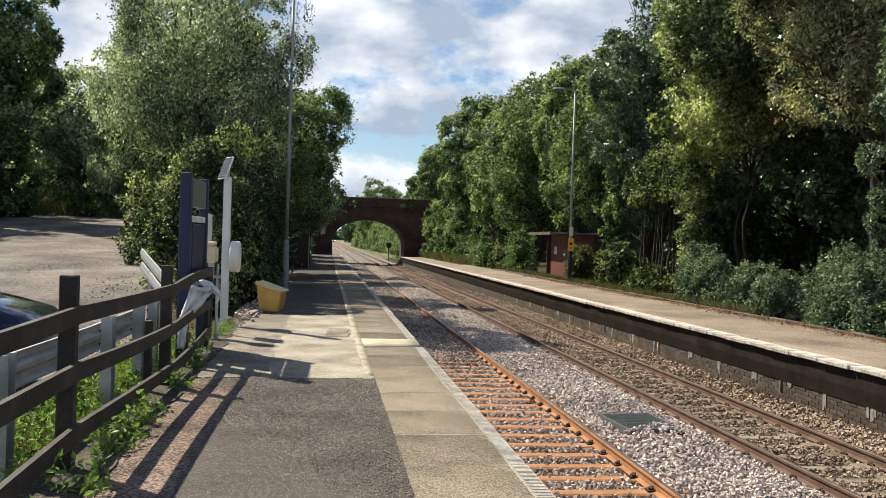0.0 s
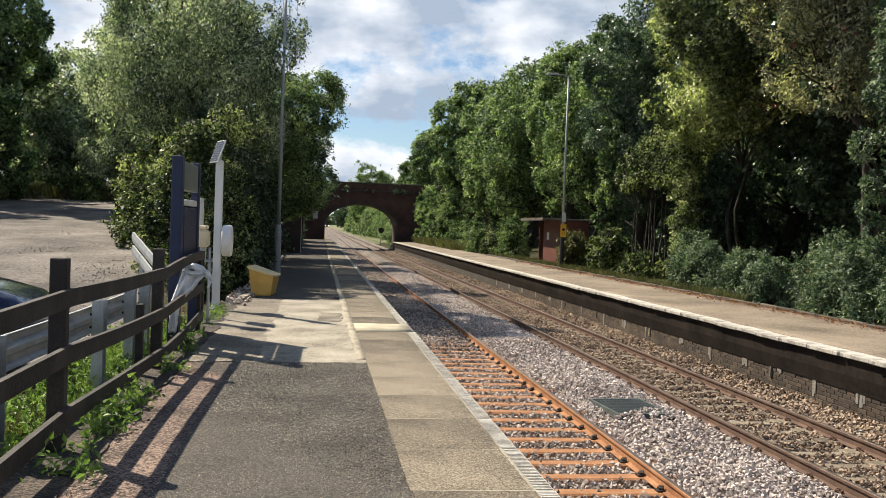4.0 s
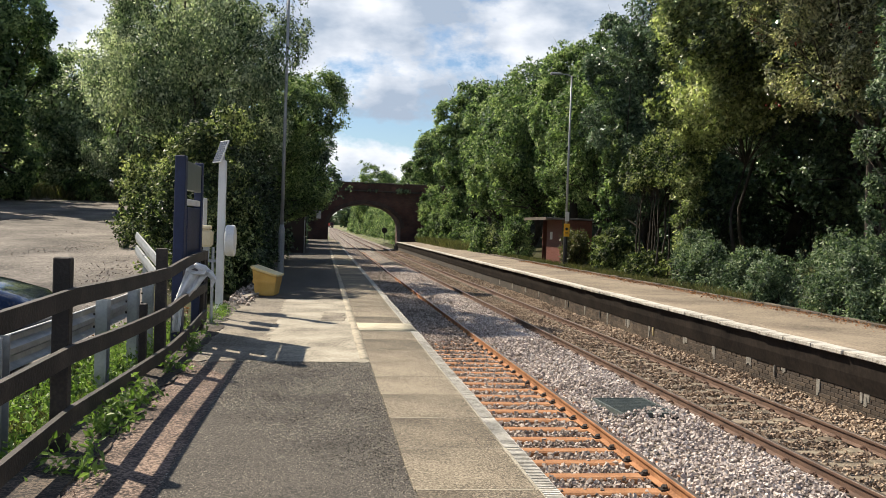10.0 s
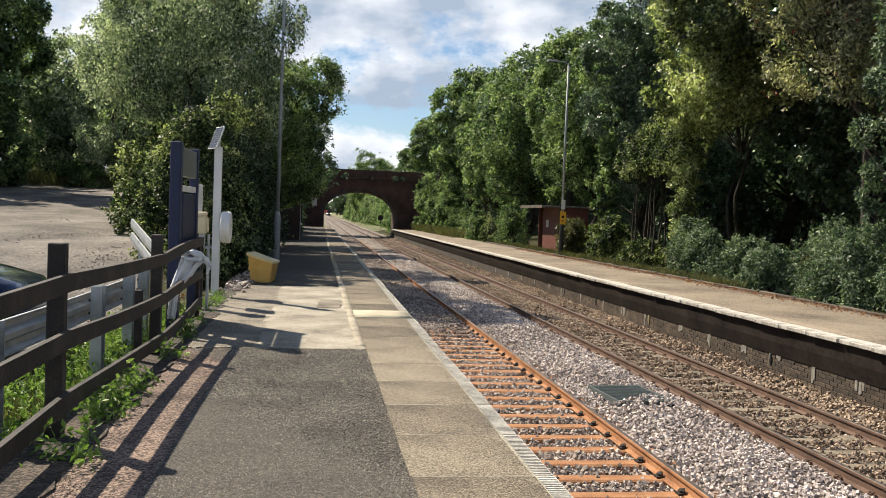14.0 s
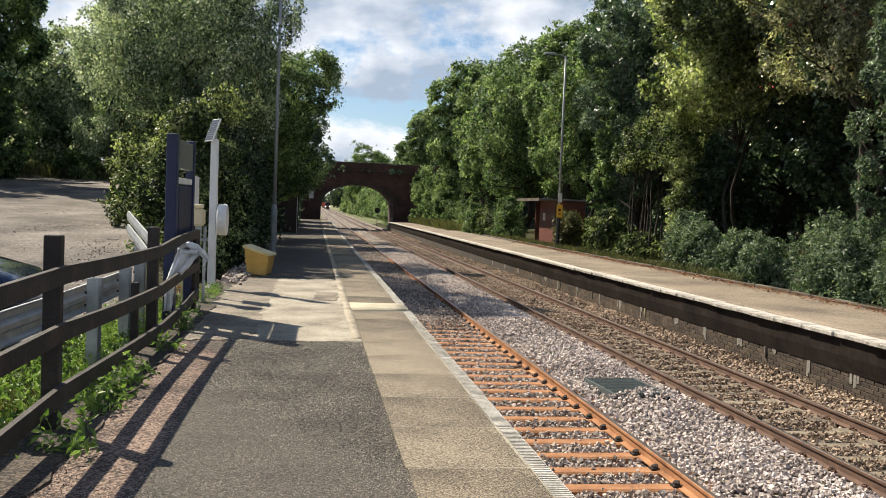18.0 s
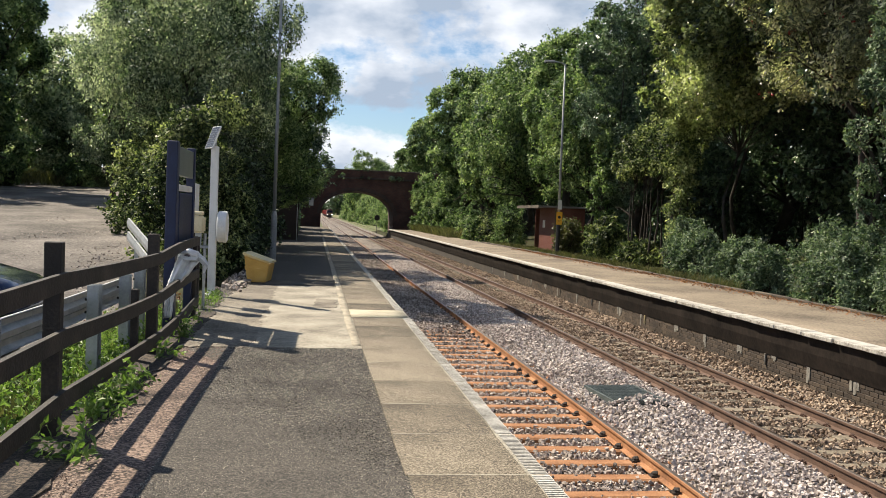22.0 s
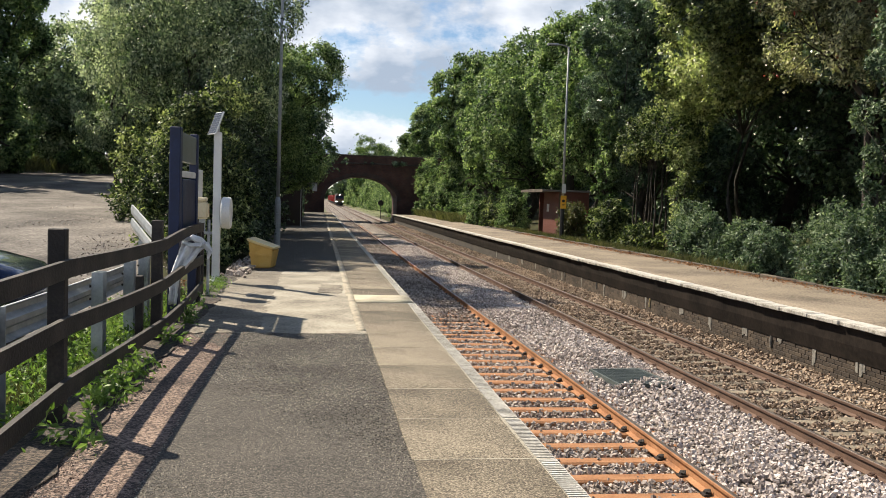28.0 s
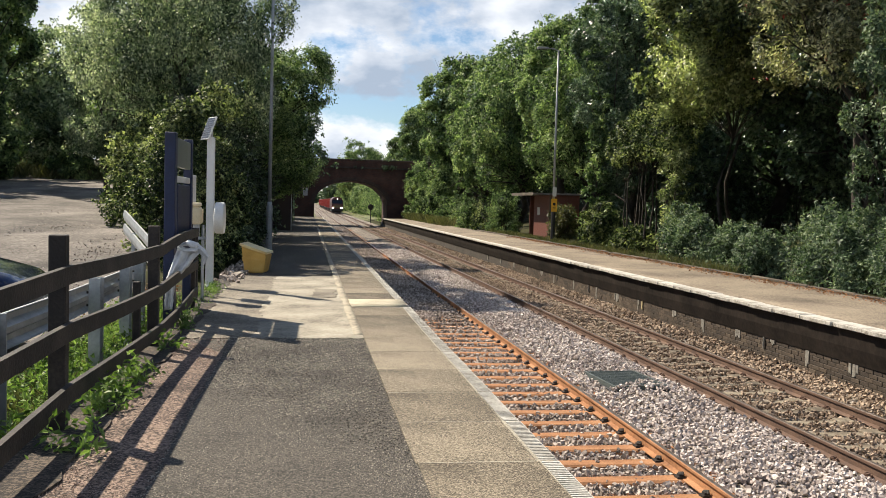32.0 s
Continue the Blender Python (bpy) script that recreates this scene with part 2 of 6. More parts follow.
M_WHITE_EDGE = stuff_mat("white_edge_paint", [(0.16, 0.145, 0.12), (0.46, 0.44, 0.39), (0.62, 0.60, 0.56)], 3.2, 30, 0.8, 0.2, spread=0.08)
M_CREAMLINE = stuff_mat("faded_cream_line", [(0.15, 0.13, 0.10), (0.31, 0.275, 0.205), (0.42, 0.375, 0.285)], 2.5, 45, 0.85, 0.3, chip=40, chips=0.3)
M_CREAMPAINT = stuff_mat("cream_paint_on_slab", [(0.24, 0.21, 0.15), (0.44, 0.40, 0.29), (0.52, 0.48, 0.36)], 2.5, 60, 0.85, 0.4, chip=60, chips=0.2)
M_REDGRAVEL = stuff_mat("reddish_gravel", [(0.022, 0.015, 0.012), (0.125, 0.084, 0.064), (0.31, 0.225, 0.175)], 1.1, 26, 0.95, 1.0, far=0.4, bdist=0.02, chip=70, chips=0.42)
M_SOIL = stuff_mat("dark_littered_soil", [(0.008, 0.006, 0.005), (0.03, 0.022, 0.016), (0.12, 0.09, 0.066)], 2.0, 30, 0.95, 1.0, far=0.4, bdist=0.02, chip=60, chips=0.4)
M_CARPARK = stuff_mat("dusty_gravel_yard", [(0.035, 0.03, 0.026), (0.125, 0.11, 0.096), (0.25, 0.225, 0.2)], 0.45, 9, 0.95, 0.5, far=0.25, bdist=0.03, chip=22, chips=0.2)
M_EARTH = stuff_mat("dark_earth", [(0.02, 0.018, 0.012), (0.045, 0.045, 0.02), (0.06, 0.07, 0.025)], 0.4, 14, 0.95, 0.8)
M_FPLAT = stuff_mat("sandy_platform_surface", [(0.085, 0.068, 0.05), (0.215, 0.175, 0.127), (0.31, 0.258, 0.19)], 0.5, 18, 0.92, 0.6, far=0.3, chip=32, chips=0.2)
M_BED = stuff_mat("ballast_bed", [(0.05, 0.04, 0.032), (0.165, 0.137, 0.11), (0.36, 0.31, 0.26)], 1.2, 14, 0.95, 1.0, far=0.45, bdist=0.05, chip=15, chips=0.45)
M_STONE_PALE = stuff_mat("pale_ballast_stone", [(0.24, 0.20, 0.178), (0.48, 0.415, 0.375), (0.66, 0.59, 0.545)], 0.6, 30, 0.9, 0.3, spread=0.42, island=True)
M_STONE_BROWN = stuff_mat("brown_ballast_stone", [(0.11, 0.075, 0.05), (0.26, 0.19, 0.135), (0.40, 0.31, 0.225)], 0.6, 30, 0.9, 0.3, spread=0.42, island=True)
M_STONE_GREY = stuff_mat("grey_ballast_stone", [(0.15, 0.122, 0.102), (0.34, 0.285, 0.245), (0.53, 0.46, 0.405)], 0.6, 30, 0.9, 0.3, spread=0.42, island=True)
M_RUST = stuff_mat("orange_rust", [(0.17, 0.075, 0.032), (0.33, 0.155, 0.068), (0.43, 0.225, 0.11)], 2.5, 40, 0.88, 0.3)
M_RUSTBROWN = stuff_mat("brown_rust", [(0.055, 0.032, 0.022), (0.105, 0.06, 0.04), (0.15, 0.09, 0.06)], 3, 45, 0.8, 0.3)
M_HEAD = stuff_mat("worn_rail_head", [(0.16, 0.13, 0.11), (0.24, 0.20, 0.175), (0.33, 0.29, 0.26)], 5, 60, 0.42, 0.1, metal=0.75)
M_SLEEPERCON = stuff_mat("concrete_sleeper", [(0.07, 0.056, 0.04), (0.17, 0.14, 0.10), (0.27, 0.23, 0.17)], 4.5, 35, 0.92, 0.5, spread=0.22)
M_CLIP = stuff_mat("dark_clip_steel", [(0.012, 0.010, 0.009), (0.03, 0.022, 0.018)], 8, 60, 0.7, 0.2)
M_CLIPRUST = stuff_mat("rusty_clip_steel", [(0.06, 0.03, 0.02), (0.13, 0.07, 0.045)], 8, 60, 0.75, 0.2)
M_TIMBER = stuff_mat("dark_stained_timber", [(0.006, 0.004, 0.0035), (0.018, 0.013, 0.011), (0.06, 0.046, 0.036)], 2.6, 38, 0.72, 0.6)
M_GALV = stuff_mat("galvanised_steel", [(0.26, 0.28, 0.29), (0.38, 0.40, 0.41), (0.48, 0.50, 0.51)], 4, 30, 0.5, 0.08, metal=0.55)
M_LAMP = stuff_mat("dull_galvanised_column", [(0.20, 0.21, 0.215), (0.30, 0.315, 0.325), (0.40, 0.41, 0.42)], 1.2, 25, 0.6, 0.1, metal=0.2)
M_NAVY = stuff_mat("navy_paint", [(0.004, 0.009, 0.036), (0.006, 0.014, 0.055), (0.012, 0.024, 0.08)], 2.5, 40, 0.5, 0.05)
M_WHITE = stuff_mat("white_painted_metal", [(0.55, 0.55, 0.53), (0.68, 0.68, 0.665), (0.74, 0.74, 0.73)], 2, 40, 0.4, 0.05)
M_CREAM = stuff_mat("cream_plastic", [(0.55, 0.46, 0.29), (0.68, 0.58, 0.38), (0.72, 0.63, 0.43)], 3, 40, 0.45, 0.05)
M_YELLOW = stuff_mat("sun_faded_yellow_plastic", [(0.47, 0.27, 0.055), (0.60, 0.37, 0.09), (0.66, 0.44, 0.14)], 2.2, 50, 0.55, 0.1)
M_YELLOWLID = stuff_mat("pale_yellow_lid", [(0.60, 0.45, 0.18), (0.72, 0.58, 0.28), (0.78, 0.66, 0.38)], 3, 50, 0.55, 0.1)
M_SIGNYELLOW = stuff_mat("yellow_sign_face", [(0.72, 0.36, 0.02), (0.8, 0.43, 0.03)], 3, 40, 0.5, 0.0)
M_GREYGREEN = stuff_mat("grey_green_board", [(0.10, 0.115, 0.10), (0.15, 0.165, 0.145)], 2.5, 40, 0.5, 0.05)
M_BLACK = stuff_mat("black_paint", [(0.008, 0.008, 0.009), (0.018, 0.018, 0.019)], 3, 40, 0.5, 0.05)
M_BRICKBLUE = stuff_mat("dark_sooty_brick", [(0.030, 0.021, 0.014), (0.060, 0.043, 0.029), (0.10, 0.075, 0.05)], 1.2, 35, 0.85, 0.4, spread=0.28)
M_BRICKJOIN = stuff_mat("dark_sooty_brick_joined", [(0.030, 0.021, 0.014), (0.060, 0.043, 0.029), (0.10, 0.075, 0.05)], 1.2, 35, 0.85, 0.4, spread=0.28, island=True)
M_MORTAR = stuff_mat("dirty_mortar", [(0.03, 0.025, 0.02), (0.06, 0.05, 0.039)], 1.5, 40, 0.95, 0.5)
M_TARSHADE = stuff_mat("tar_and_coping_shade", [(0.010, 0.008, 0.007), (0.034, 0.027, 0.022)], 1.5, 12, 0.98, 0.5)
M_LIME = stuff_mat("lime_streak", [(0.10, 0.092, 0.08), (0.27, 0.255, 0.22)], 9, 40, 0.95, 0.3)
M_BRIDGE = brick_mat("red_bridge_brick", (0.12, 0.052, 0.038), (0.075, 0.038, 0.031), (0.075, 0.062, 0.056))
M_COPING = stuff_mat("dark_stone_coping", [(0.025, 0.02, 0.018), (0.06, 0.045, 0.04), (0.10, 0.075, 0.062)], 0.8, 6, 0.95, 0.4)
M_SHELTER = stuff_mat("red_brown_boards", [(0.085, 0.028, 0.02), (0.13, 0.042, 0.03), (0.17, 0.06, 0.042)], 1.5, 25, 0.65, 0.2)
M_ROOF = stuff_mat("grey_roof_felt", [(0.10, 0.095, 0.09), (0.2, 0.19, 0.18)], 1.5, 30, 0.85, 0.3)
M_BARK = stuff_mat("grey_brown_bark", [(0.014, 0.011, 0.008), (0.038, 0.030, 0.023), (0.075, 0.06, 0.047)], 3, 22, 0.95, 1.0, bdist=0.03)
M_KERB = stuff_mat("old_concrete_edging", [(0.035, 0.027, 0.02), (0.08, 0.064, 0.047), (0.14, 0.115, 0.085)], 1.4, 30, 0.92, 0.6, spread=0.2)
M_DEADLEAF = leaf_mat("dead_leaves", (0.12, 0.05, 0.02), (0.26, 0.11, 0.045), (0.34, 0.18, 0.08), 0.1, 0.7)
M_GRATE = stuff_mat("green_black_grating", [(0.06, 0.075, 0.07), (0.11, 0.13, 0.125)], 5, 40, 0.5, 0.1)
M_POLY = stuff_mat("crumpled_white_polythene", [(0.5, 0.51, 0.52), (0.66, 0.67, 0.68), (0.74, 0.75, 0.76)], 9, 40, 0.35, 0.4)
M_PLANK = stuff_mat("bleached_plank", [(0.20, 0.17, 0.13), (0.36, 0.32, 0.26)], 5, 60, 0.9, 0.3)
M_CAR = stuff_mat("dark_blue_car_paint", [(0.008, 0.014, 0.04), (0.012, 0.02, 0.055)], 2, 30, 0.12, 0.0, metal=0.3, coat=0.8)
M_GLASS = plain("dark_car_glass", (0.012, 0.016, 0.02), 0.05)
M_TYRE = stuff_mat("tyre_rubber", [(0.012, 0.012, 0.012), (0.025, 0.025, 0.025)], 6, 60, 0.85, 0.3)
M_SILVER = plain("silver_wheel_metal", (0.45, 0.45, 0.46), 0.35, 0.9)
M_PANEL = plain("solar_cell_glass", (0.018, 0.022, 0.035), 0.12)
M_PAPER = stuff_mat("notice_paper", [(0.55, 0.55, 0.53), (0.66, 0.66, 0.64)], 4, 30, 0.6, 0.0)
M_MAROON = stuff_mat("maroon_loco_paint", [(0.05, 0.012, 0.014), (0.075, 0.018, 0.02)], 1.5, 20, 0.45, 0.05)
M_WAGON = stuff_mat("red_wagon_paint", [(0.22, 0.025, 0.02), (0.34, 0.04, 0.03), (0.40, 0.06, 0.045)], 0.7, 12, 0.6, 0.1)
M_LOCOYEL = stuff_mat("dirty_yellow_loco_nose", [(0.07, 0.05, 0.025), (0.13, 0.095, 0.045)], 1.5, 15, 0.55, 0.1)
M_HEADLIGHT = plain("lit_headlight", (1.0, 0.95, 0.85), 0.3, 0.0, 14.0)
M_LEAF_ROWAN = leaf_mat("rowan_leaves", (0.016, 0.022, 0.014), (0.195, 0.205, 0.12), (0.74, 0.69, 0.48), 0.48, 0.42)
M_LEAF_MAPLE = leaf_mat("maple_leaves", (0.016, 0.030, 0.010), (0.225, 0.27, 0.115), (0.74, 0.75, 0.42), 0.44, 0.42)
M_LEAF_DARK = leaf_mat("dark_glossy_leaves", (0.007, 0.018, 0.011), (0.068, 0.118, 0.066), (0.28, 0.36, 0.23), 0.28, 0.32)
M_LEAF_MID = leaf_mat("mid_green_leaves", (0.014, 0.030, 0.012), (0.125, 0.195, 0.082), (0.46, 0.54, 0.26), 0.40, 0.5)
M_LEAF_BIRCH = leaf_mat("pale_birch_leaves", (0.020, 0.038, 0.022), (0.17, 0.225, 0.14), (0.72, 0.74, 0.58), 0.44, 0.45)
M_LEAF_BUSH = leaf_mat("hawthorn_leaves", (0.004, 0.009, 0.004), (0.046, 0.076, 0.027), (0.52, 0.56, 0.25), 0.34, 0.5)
# darker copy of the hawthorn leaves, with the thicket's shade in the colour
M_LEAF_SHADED = leaf_mat("shaded_hawthorn_leaves", (0.004, 0.008, 0.004), (0.032, 0.052, 0.024), (0.16, 0.21, 0.10), 0.14, 0.45)
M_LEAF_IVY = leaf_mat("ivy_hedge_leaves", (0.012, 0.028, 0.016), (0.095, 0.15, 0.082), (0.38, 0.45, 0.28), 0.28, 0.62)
M_LEAF_WEED = leaf_mat("bright_weed_leaves", (0.05, 0.095, 0.018), (0.15, 0.24, 0.055), (0.30, 0.40, 0.12), 0.4, 0.5, 2.5)
M_GRASS = leaf_mat("dry_green_grass", (0.045, 0.05, 0.018), (0.10, 0.105, 0.042), (0.20, 0.18, 0.085), 0.35, 0.6, 1.5)
M_BERRY = plain("red_berries", (0.30, 0.03, 0.02), 0.45)
M_FARWOOD = leaf_mat("far_woodland", (0.03, 0.055, 0.03), (0.06, 0.09, 0.05), (0.09, 0.12, 0.07), 0.2, 0.7, 0.05)
M_FIELD = stuff_mat("far_fields", [(0.05, 0.075, 0.025), (0.12, 0.13, 0.05), (0.2, 0.18, 0.08)], 0.012, 0.3, 0.95, 0.0, far=0.2)
M_HUT = stuff_mat("dark_brown_boards", [(0.018, 0.010, 0.008), (0.035, 0.018, 0.013)], 1.5, 25, 0.7, 0.2)
for m in (M_LEAF_BUSH, M_LEAF_MID, M_LEAF_BIRCH, M_LEAF_SHADED):
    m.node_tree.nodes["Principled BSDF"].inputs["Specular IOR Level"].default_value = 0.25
for m in (M_TARSHADE, M_EARTH):
    m.node_tree.nodes["Principled BSDF"].inputs["Specular IOR Level"].default_value = 0.1


# ---- mesh helpers ----
def link_mesh(name, me, material, parent=None, label=""):
    if material:
        me.materials.append(material)
    ob = new(name, me)
    if parent:
        ob.parent = parent
    if label:
        ob["label"] = label
    return ob


def part(name, bm, material, parent=None, label="", smooth=False):
    """One bmesh as one mesh object, under a thing or a part."""
    me = bpy.data.meshes.new(name)
    bmesh.ops.recalc_face_normals(bm, faces=bm.faces)
    if smooth:
        for f in bm.faces:
            f.smooth = True
    bm.to_mesh(me)
    bm.free()
    return link_mesh(name, me, material, parent, label)


def thing(name, m, label, category, group="", kind=""):
    ob = new(name)
    ob.empty_display_size = 0.2
    ob.matrix_basis = m
    return tagged(ob, label, category, group, kind)


def box(bm, x0, x1, y0, y1, z0, z1, m=None):
    vs = [bm.verts.new((x, y, z)) for z in (z0, z1) for y in (y0, y1) for x in (x0, x1)]
    if m:
        for v in vs:
            v.co = m @ v.co
    for q in ((0, 2, 3, 1), (4, 5, 7, 6), (0, 1, 5, 4), (2, 6, 7, 3), (0, 4, 6, 2), (1, 3, 7, 5)):
        bm.faces.new([vs[k] for k in q])
    return vs


def block(x0, x1, y0, y1, z0, z1, bevel=0.006, m=None, cuts=1):
    bm = bmesh.new()
    box(bm, x0, x1, y0, y1, z0, z1, m)
    if bevel:
        bmesh.ops.bevel(bm, geom=bm.edges[:], offset=bevel, segments=cuts, affect="EDGES")
    return bm


def tube(bm, pts, radii, seg=8, caps=True):
    """A round tube through pts with a radius at each."""
    rings = []
    pts = [Vector(p) for p in pts]
    for k, p in enumerate(pts):
        d = (pts[min(k + 1, len(pts) - 1)] - pts[max(k - 1, 0)]).normalized()
        a = d.orthogonal().normalized() if abs(d.z) < 0.9 else Vector((1, 0, 0)).cross(d).normalized()
        b = d.cross(a)
        rings.append([bm.verts.new(p + radii[k] * (math.cos(2 * math.pi * s / seg) * a + math.sin(2 * math.pi * s / seg) * b)) for s in range(seg)])
    for r0, r1 in zip(rings, rings[1:]):
        for s in range(seg):
            bm.faces.new((r0[s], r0[(s + 1) % seg], r1[(s + 1) % seg], r1[s]))
    if caps:
        bm.faces.new(rings[0][::-1])
        bm.faces.new(rings[-1])
    return bm


def prism(bm, outline, y0, y1, axis="y", m=None):
    """An outline (pairs) swept straight along one axis."""
    def at(u, v, w):
        c = {"y": (u, w, v), "x": (w, u, v), "z": (u, v, w)}[axis]
        return m @ Vector(c) if m else c
    a, b = [bm.verts.new(at(u, v, y0)) for u, v in outline], [bm.verts.new(at(u, v, y1)) for u, v in outline]
    n = len(outline)
    for k in range(n):
        bm.faces.new((a[k], a[(k + 1) % n], b[(k + 1) % n], b[k]))
    bm.faces.new(a[::-1])
    bm.faces.new(b)
    return bm


def np_mesh(name, verts, faces, material, parent=None, label="", smooth=False):
    """A mesh from arrays: verts (n, 3), faces (m, 3 or 4)."""
    me = bpy.data.meshes.new(name)
    verts, faces = np.asarray(verts, np.float32), np.asarray(faces, np.int32)
    k = faces.shape[1]
    me.vertices.add(len(verts))
    me.vertices.foreach_set("co", verts.ravel())
    me.loops.add(faces.size)
    me.loops.foreach_set("vertex_index", faces.ravel())
    me.polygons.add(len(faces))
    me.polygons.foreach_set("loop_start", np.arange(0, faces.size, k, dtype=np.int32))
    me.polygons.foreach_set("loop_total", np.full(len(faces), k, np.int32))
    me.update(calc_edges=True)
    me.polygons.foreach_set("use_smooth", np.full(len(faces), smooth, bool))
    return link_mesh(name, me, material, parent, label)


def unit(v):
    return v / np.maximum(np.linalg.norm(v, axis=-1, keepdims=True), 1e-6)


def leaf_arrays(rng, pos, out, size, wide=0.55, droop=0.35, tri=False):
    """One folded blade at each place: rows of four corners."""
    n = len(pos)
    nor = unit(out * 0.7 + rng.normal(0, 0.75, (n, 3)) + np.array([0, 0, 0.25]))
    along = unit(np.cross(nor, rng.normal(0, 1, (n, 3))) + np.array([0, 0, -droop]))
    side = unit(np.cross(nor, along))
    s = size * rng.uniform(0.65, 1.3, (n, 1))
    w = s * wide * 0.5
    fold = nor * s * 0.10
    a, c = pos, pos + along * s
    b = pos + along * s * 0.45 + side * w + fold
    d = pos + along * s * 0.45 - side * w + fold
    if tri:
        return np.stack([a, pos + along * s * 0.7 + side * w * 1.3, pos + along * s - side * w * 0.9], 1).reshape(-1, 3)
    return np.stack([a, b, c, d], 1).reshape(-1, 3)


def quads(n):
    return np.arange(4 * n).reshape(-1, 4)


def tris(n):
    return np.arange(3 * n).reshape(-1, 3)


def clump_leaves(rng, centres, radii, n, flat=0.75, shell=0.35):
    """Places and outward ways of n leaves spread over clumps."""
    radii = np.asarray(radii)
    w = radii ** 2
    pick = rng.choice(len(centres), n, p=w / w.sum())
    d = rng.normal(0, 1, (n, 3)) + np.array([0, 0, 0.25])
    off = d * 0.46 * radii[pick][:, None] * np.array([1, 1, flat])
    return np.asarray(centres)[pick] + off, unit(d)


# ---- ground ----
def ease(a, b, v):
    t = min(1.0, max(0.0, (v - a) / (b - a)))
    return t * t * (3 - 2 * t)


def ramp_z(y):
    return -0.12 + 0.065 * max(0.0, y - 17) if y < 108 else 5.8 - 6.4 * ease(116, 150, y)


def ground_z(x, y):
    """The lie of the land: cutting, yard road that climbs to the bridge, banks."""
    z = -1.5
    if x < -4.0:
        z = -0.25 + (ramp_z(y) + 0.25) * ease(-4.2, -7.2, x)
        if y > 150:
            z = -1.2 + 0.5 * ease(-5, -12, x)
    elif x < -0.35:
        z = -0.42 if y < 120 else -1.5
    elif x > 9.9:
        z = -0.08 + 0.9 * ease(11, 22, x)
        if y > 60:
            z += 5.0 * ease(86, 104, y) * (1 - ease(118, 138, y)) * ease(10.6, 16, x)
        if y > 125:
            z = -1.3 + 1.6 * ease(10, 18, x)
    elif x > 7.1:
        z = -0.45 if y < 104 else -1.5
    if x > 60 or x < -60 or y > 400:
        z = min(z, -1.5) if (-6 < x < 12) else z
    return z


gx = [-900, -500, -250, -140, -90, -60, -45, -36, -30, -26, -23, -20, -18, -16, -14, -12.5, -11, -10, -9, -8.2, -7.4, -6.8, -6.2, -5.6, -5.1, -4.6, -4.2, -4.01, -3.99, -3.2, -2, -0.36, -0.34, 1, 2.5, 4, 5.5, 7.09, 7.11, 8.5, 9.89, 9.91, 10.6, 11.5, 13, 15, 17, 19, 22, 26, 32, 42, 60, 90, 140, 250, 500, 900]
gy = [-40, -20, -8, 0, 4, 8, 11, 14, 16, 18, 20, 23, 26, 30, 34, 38, 42, 47, 52, 58, 64, 70, 78, 86, 92, 98, 103, 103.9, 104.1, 108, 113, 118, 124, 131, 138, 145, 150.1, 165, 190, 230, 300, 400, 600, 900, 1400, 2500]
def under_yard(x, y):
    edge = -5.1 - 0.205 * max(0.0, y - 19)
    return 0.3 if edge - 25 < x < edge - 0.3 and -9 < y < 83 else 0.0


gv = [(x, y, ground_z(x, y) - under_yard(x, y) + (0.03 * math.sin(x * 1.7 + y) if x < -5 else 0)) for y in gy for x in gx]
gf = [(j * len(gx) + i, j * len(gx) + i + 1, (j + 1) * len(gx) + i + 1, (j + 1) * len(gx) + i) for j in range(len(gy) - 1) for i in range(len(gx) - 1)]
ground = np_mesh("ground", gv, gf, M_EARTH, label="dark earth and leaf mould under the trees beside the line", smooth=False)
tagged(ground, category="ground", kind="structure")
ground.data.materials.append(M_FIELD)
for p in ground.data.polygons:
    c = p.center
    if c.y > 170 or abs(c.x) > 55:
        p.material_index = 1

# Yard and road that climbs beside the platform.
rows_y = [-10 + 1.5 * k for k in range(63)]
yard_v, yard_f, across = [], [], 14
for k, y in enumerate(rows_y):
    right = -5.1 - 0.205 * max(0.0, y - 19) ** 1.0
    left = right - 26 + 15 * ease(25, 60, y)
    for i in range(across + 1):
        x = left + (right - left) * i / across
        yard_v.append((x, y, ground_z(x, y) + 0.05 + 0.015 * math.sin(2.1 * x + y) + 0.02 * math.sin(0.9 * y - x)))
for k in range(len(rows_y) - 1):
    for i in range(across):
        a = k * (across + 1) + i
        yard_f.append((a, a + 1, a + across + 2, a + across + 1))
yard = tagged(np_mesh("road", yard_v, yard_f, M_CARPARK, smooth=True), "dusty pale gravel yard road climbing beside the platform", "road", kind="structure")

# ---- near platform ----
NEAR_END = 104.0
near_platform = thing("platform", pose(0, 0, 0), "low station platform with tarmac surface and concrete edge slabs", "platform", kind="structure")
bm = bmesh.new()
box(bm, -3.72, -1.012, -6, NEAR_END, -0.40, -0.02)
part("platform_core", bm, M_TARMAC, near_platform, "dark worn tarmac platform surface")
part("face_wall", block(-0.34, -0.12, -6, NEAR_END, -1.5, -0.085, 0), brick_mat("platform_face_brick", (0.10, 0.085, 0.075), (0.07, 0.06, 0.055), (0.09, 0.085, 0.08)), near_platform, "dark brick platform face")


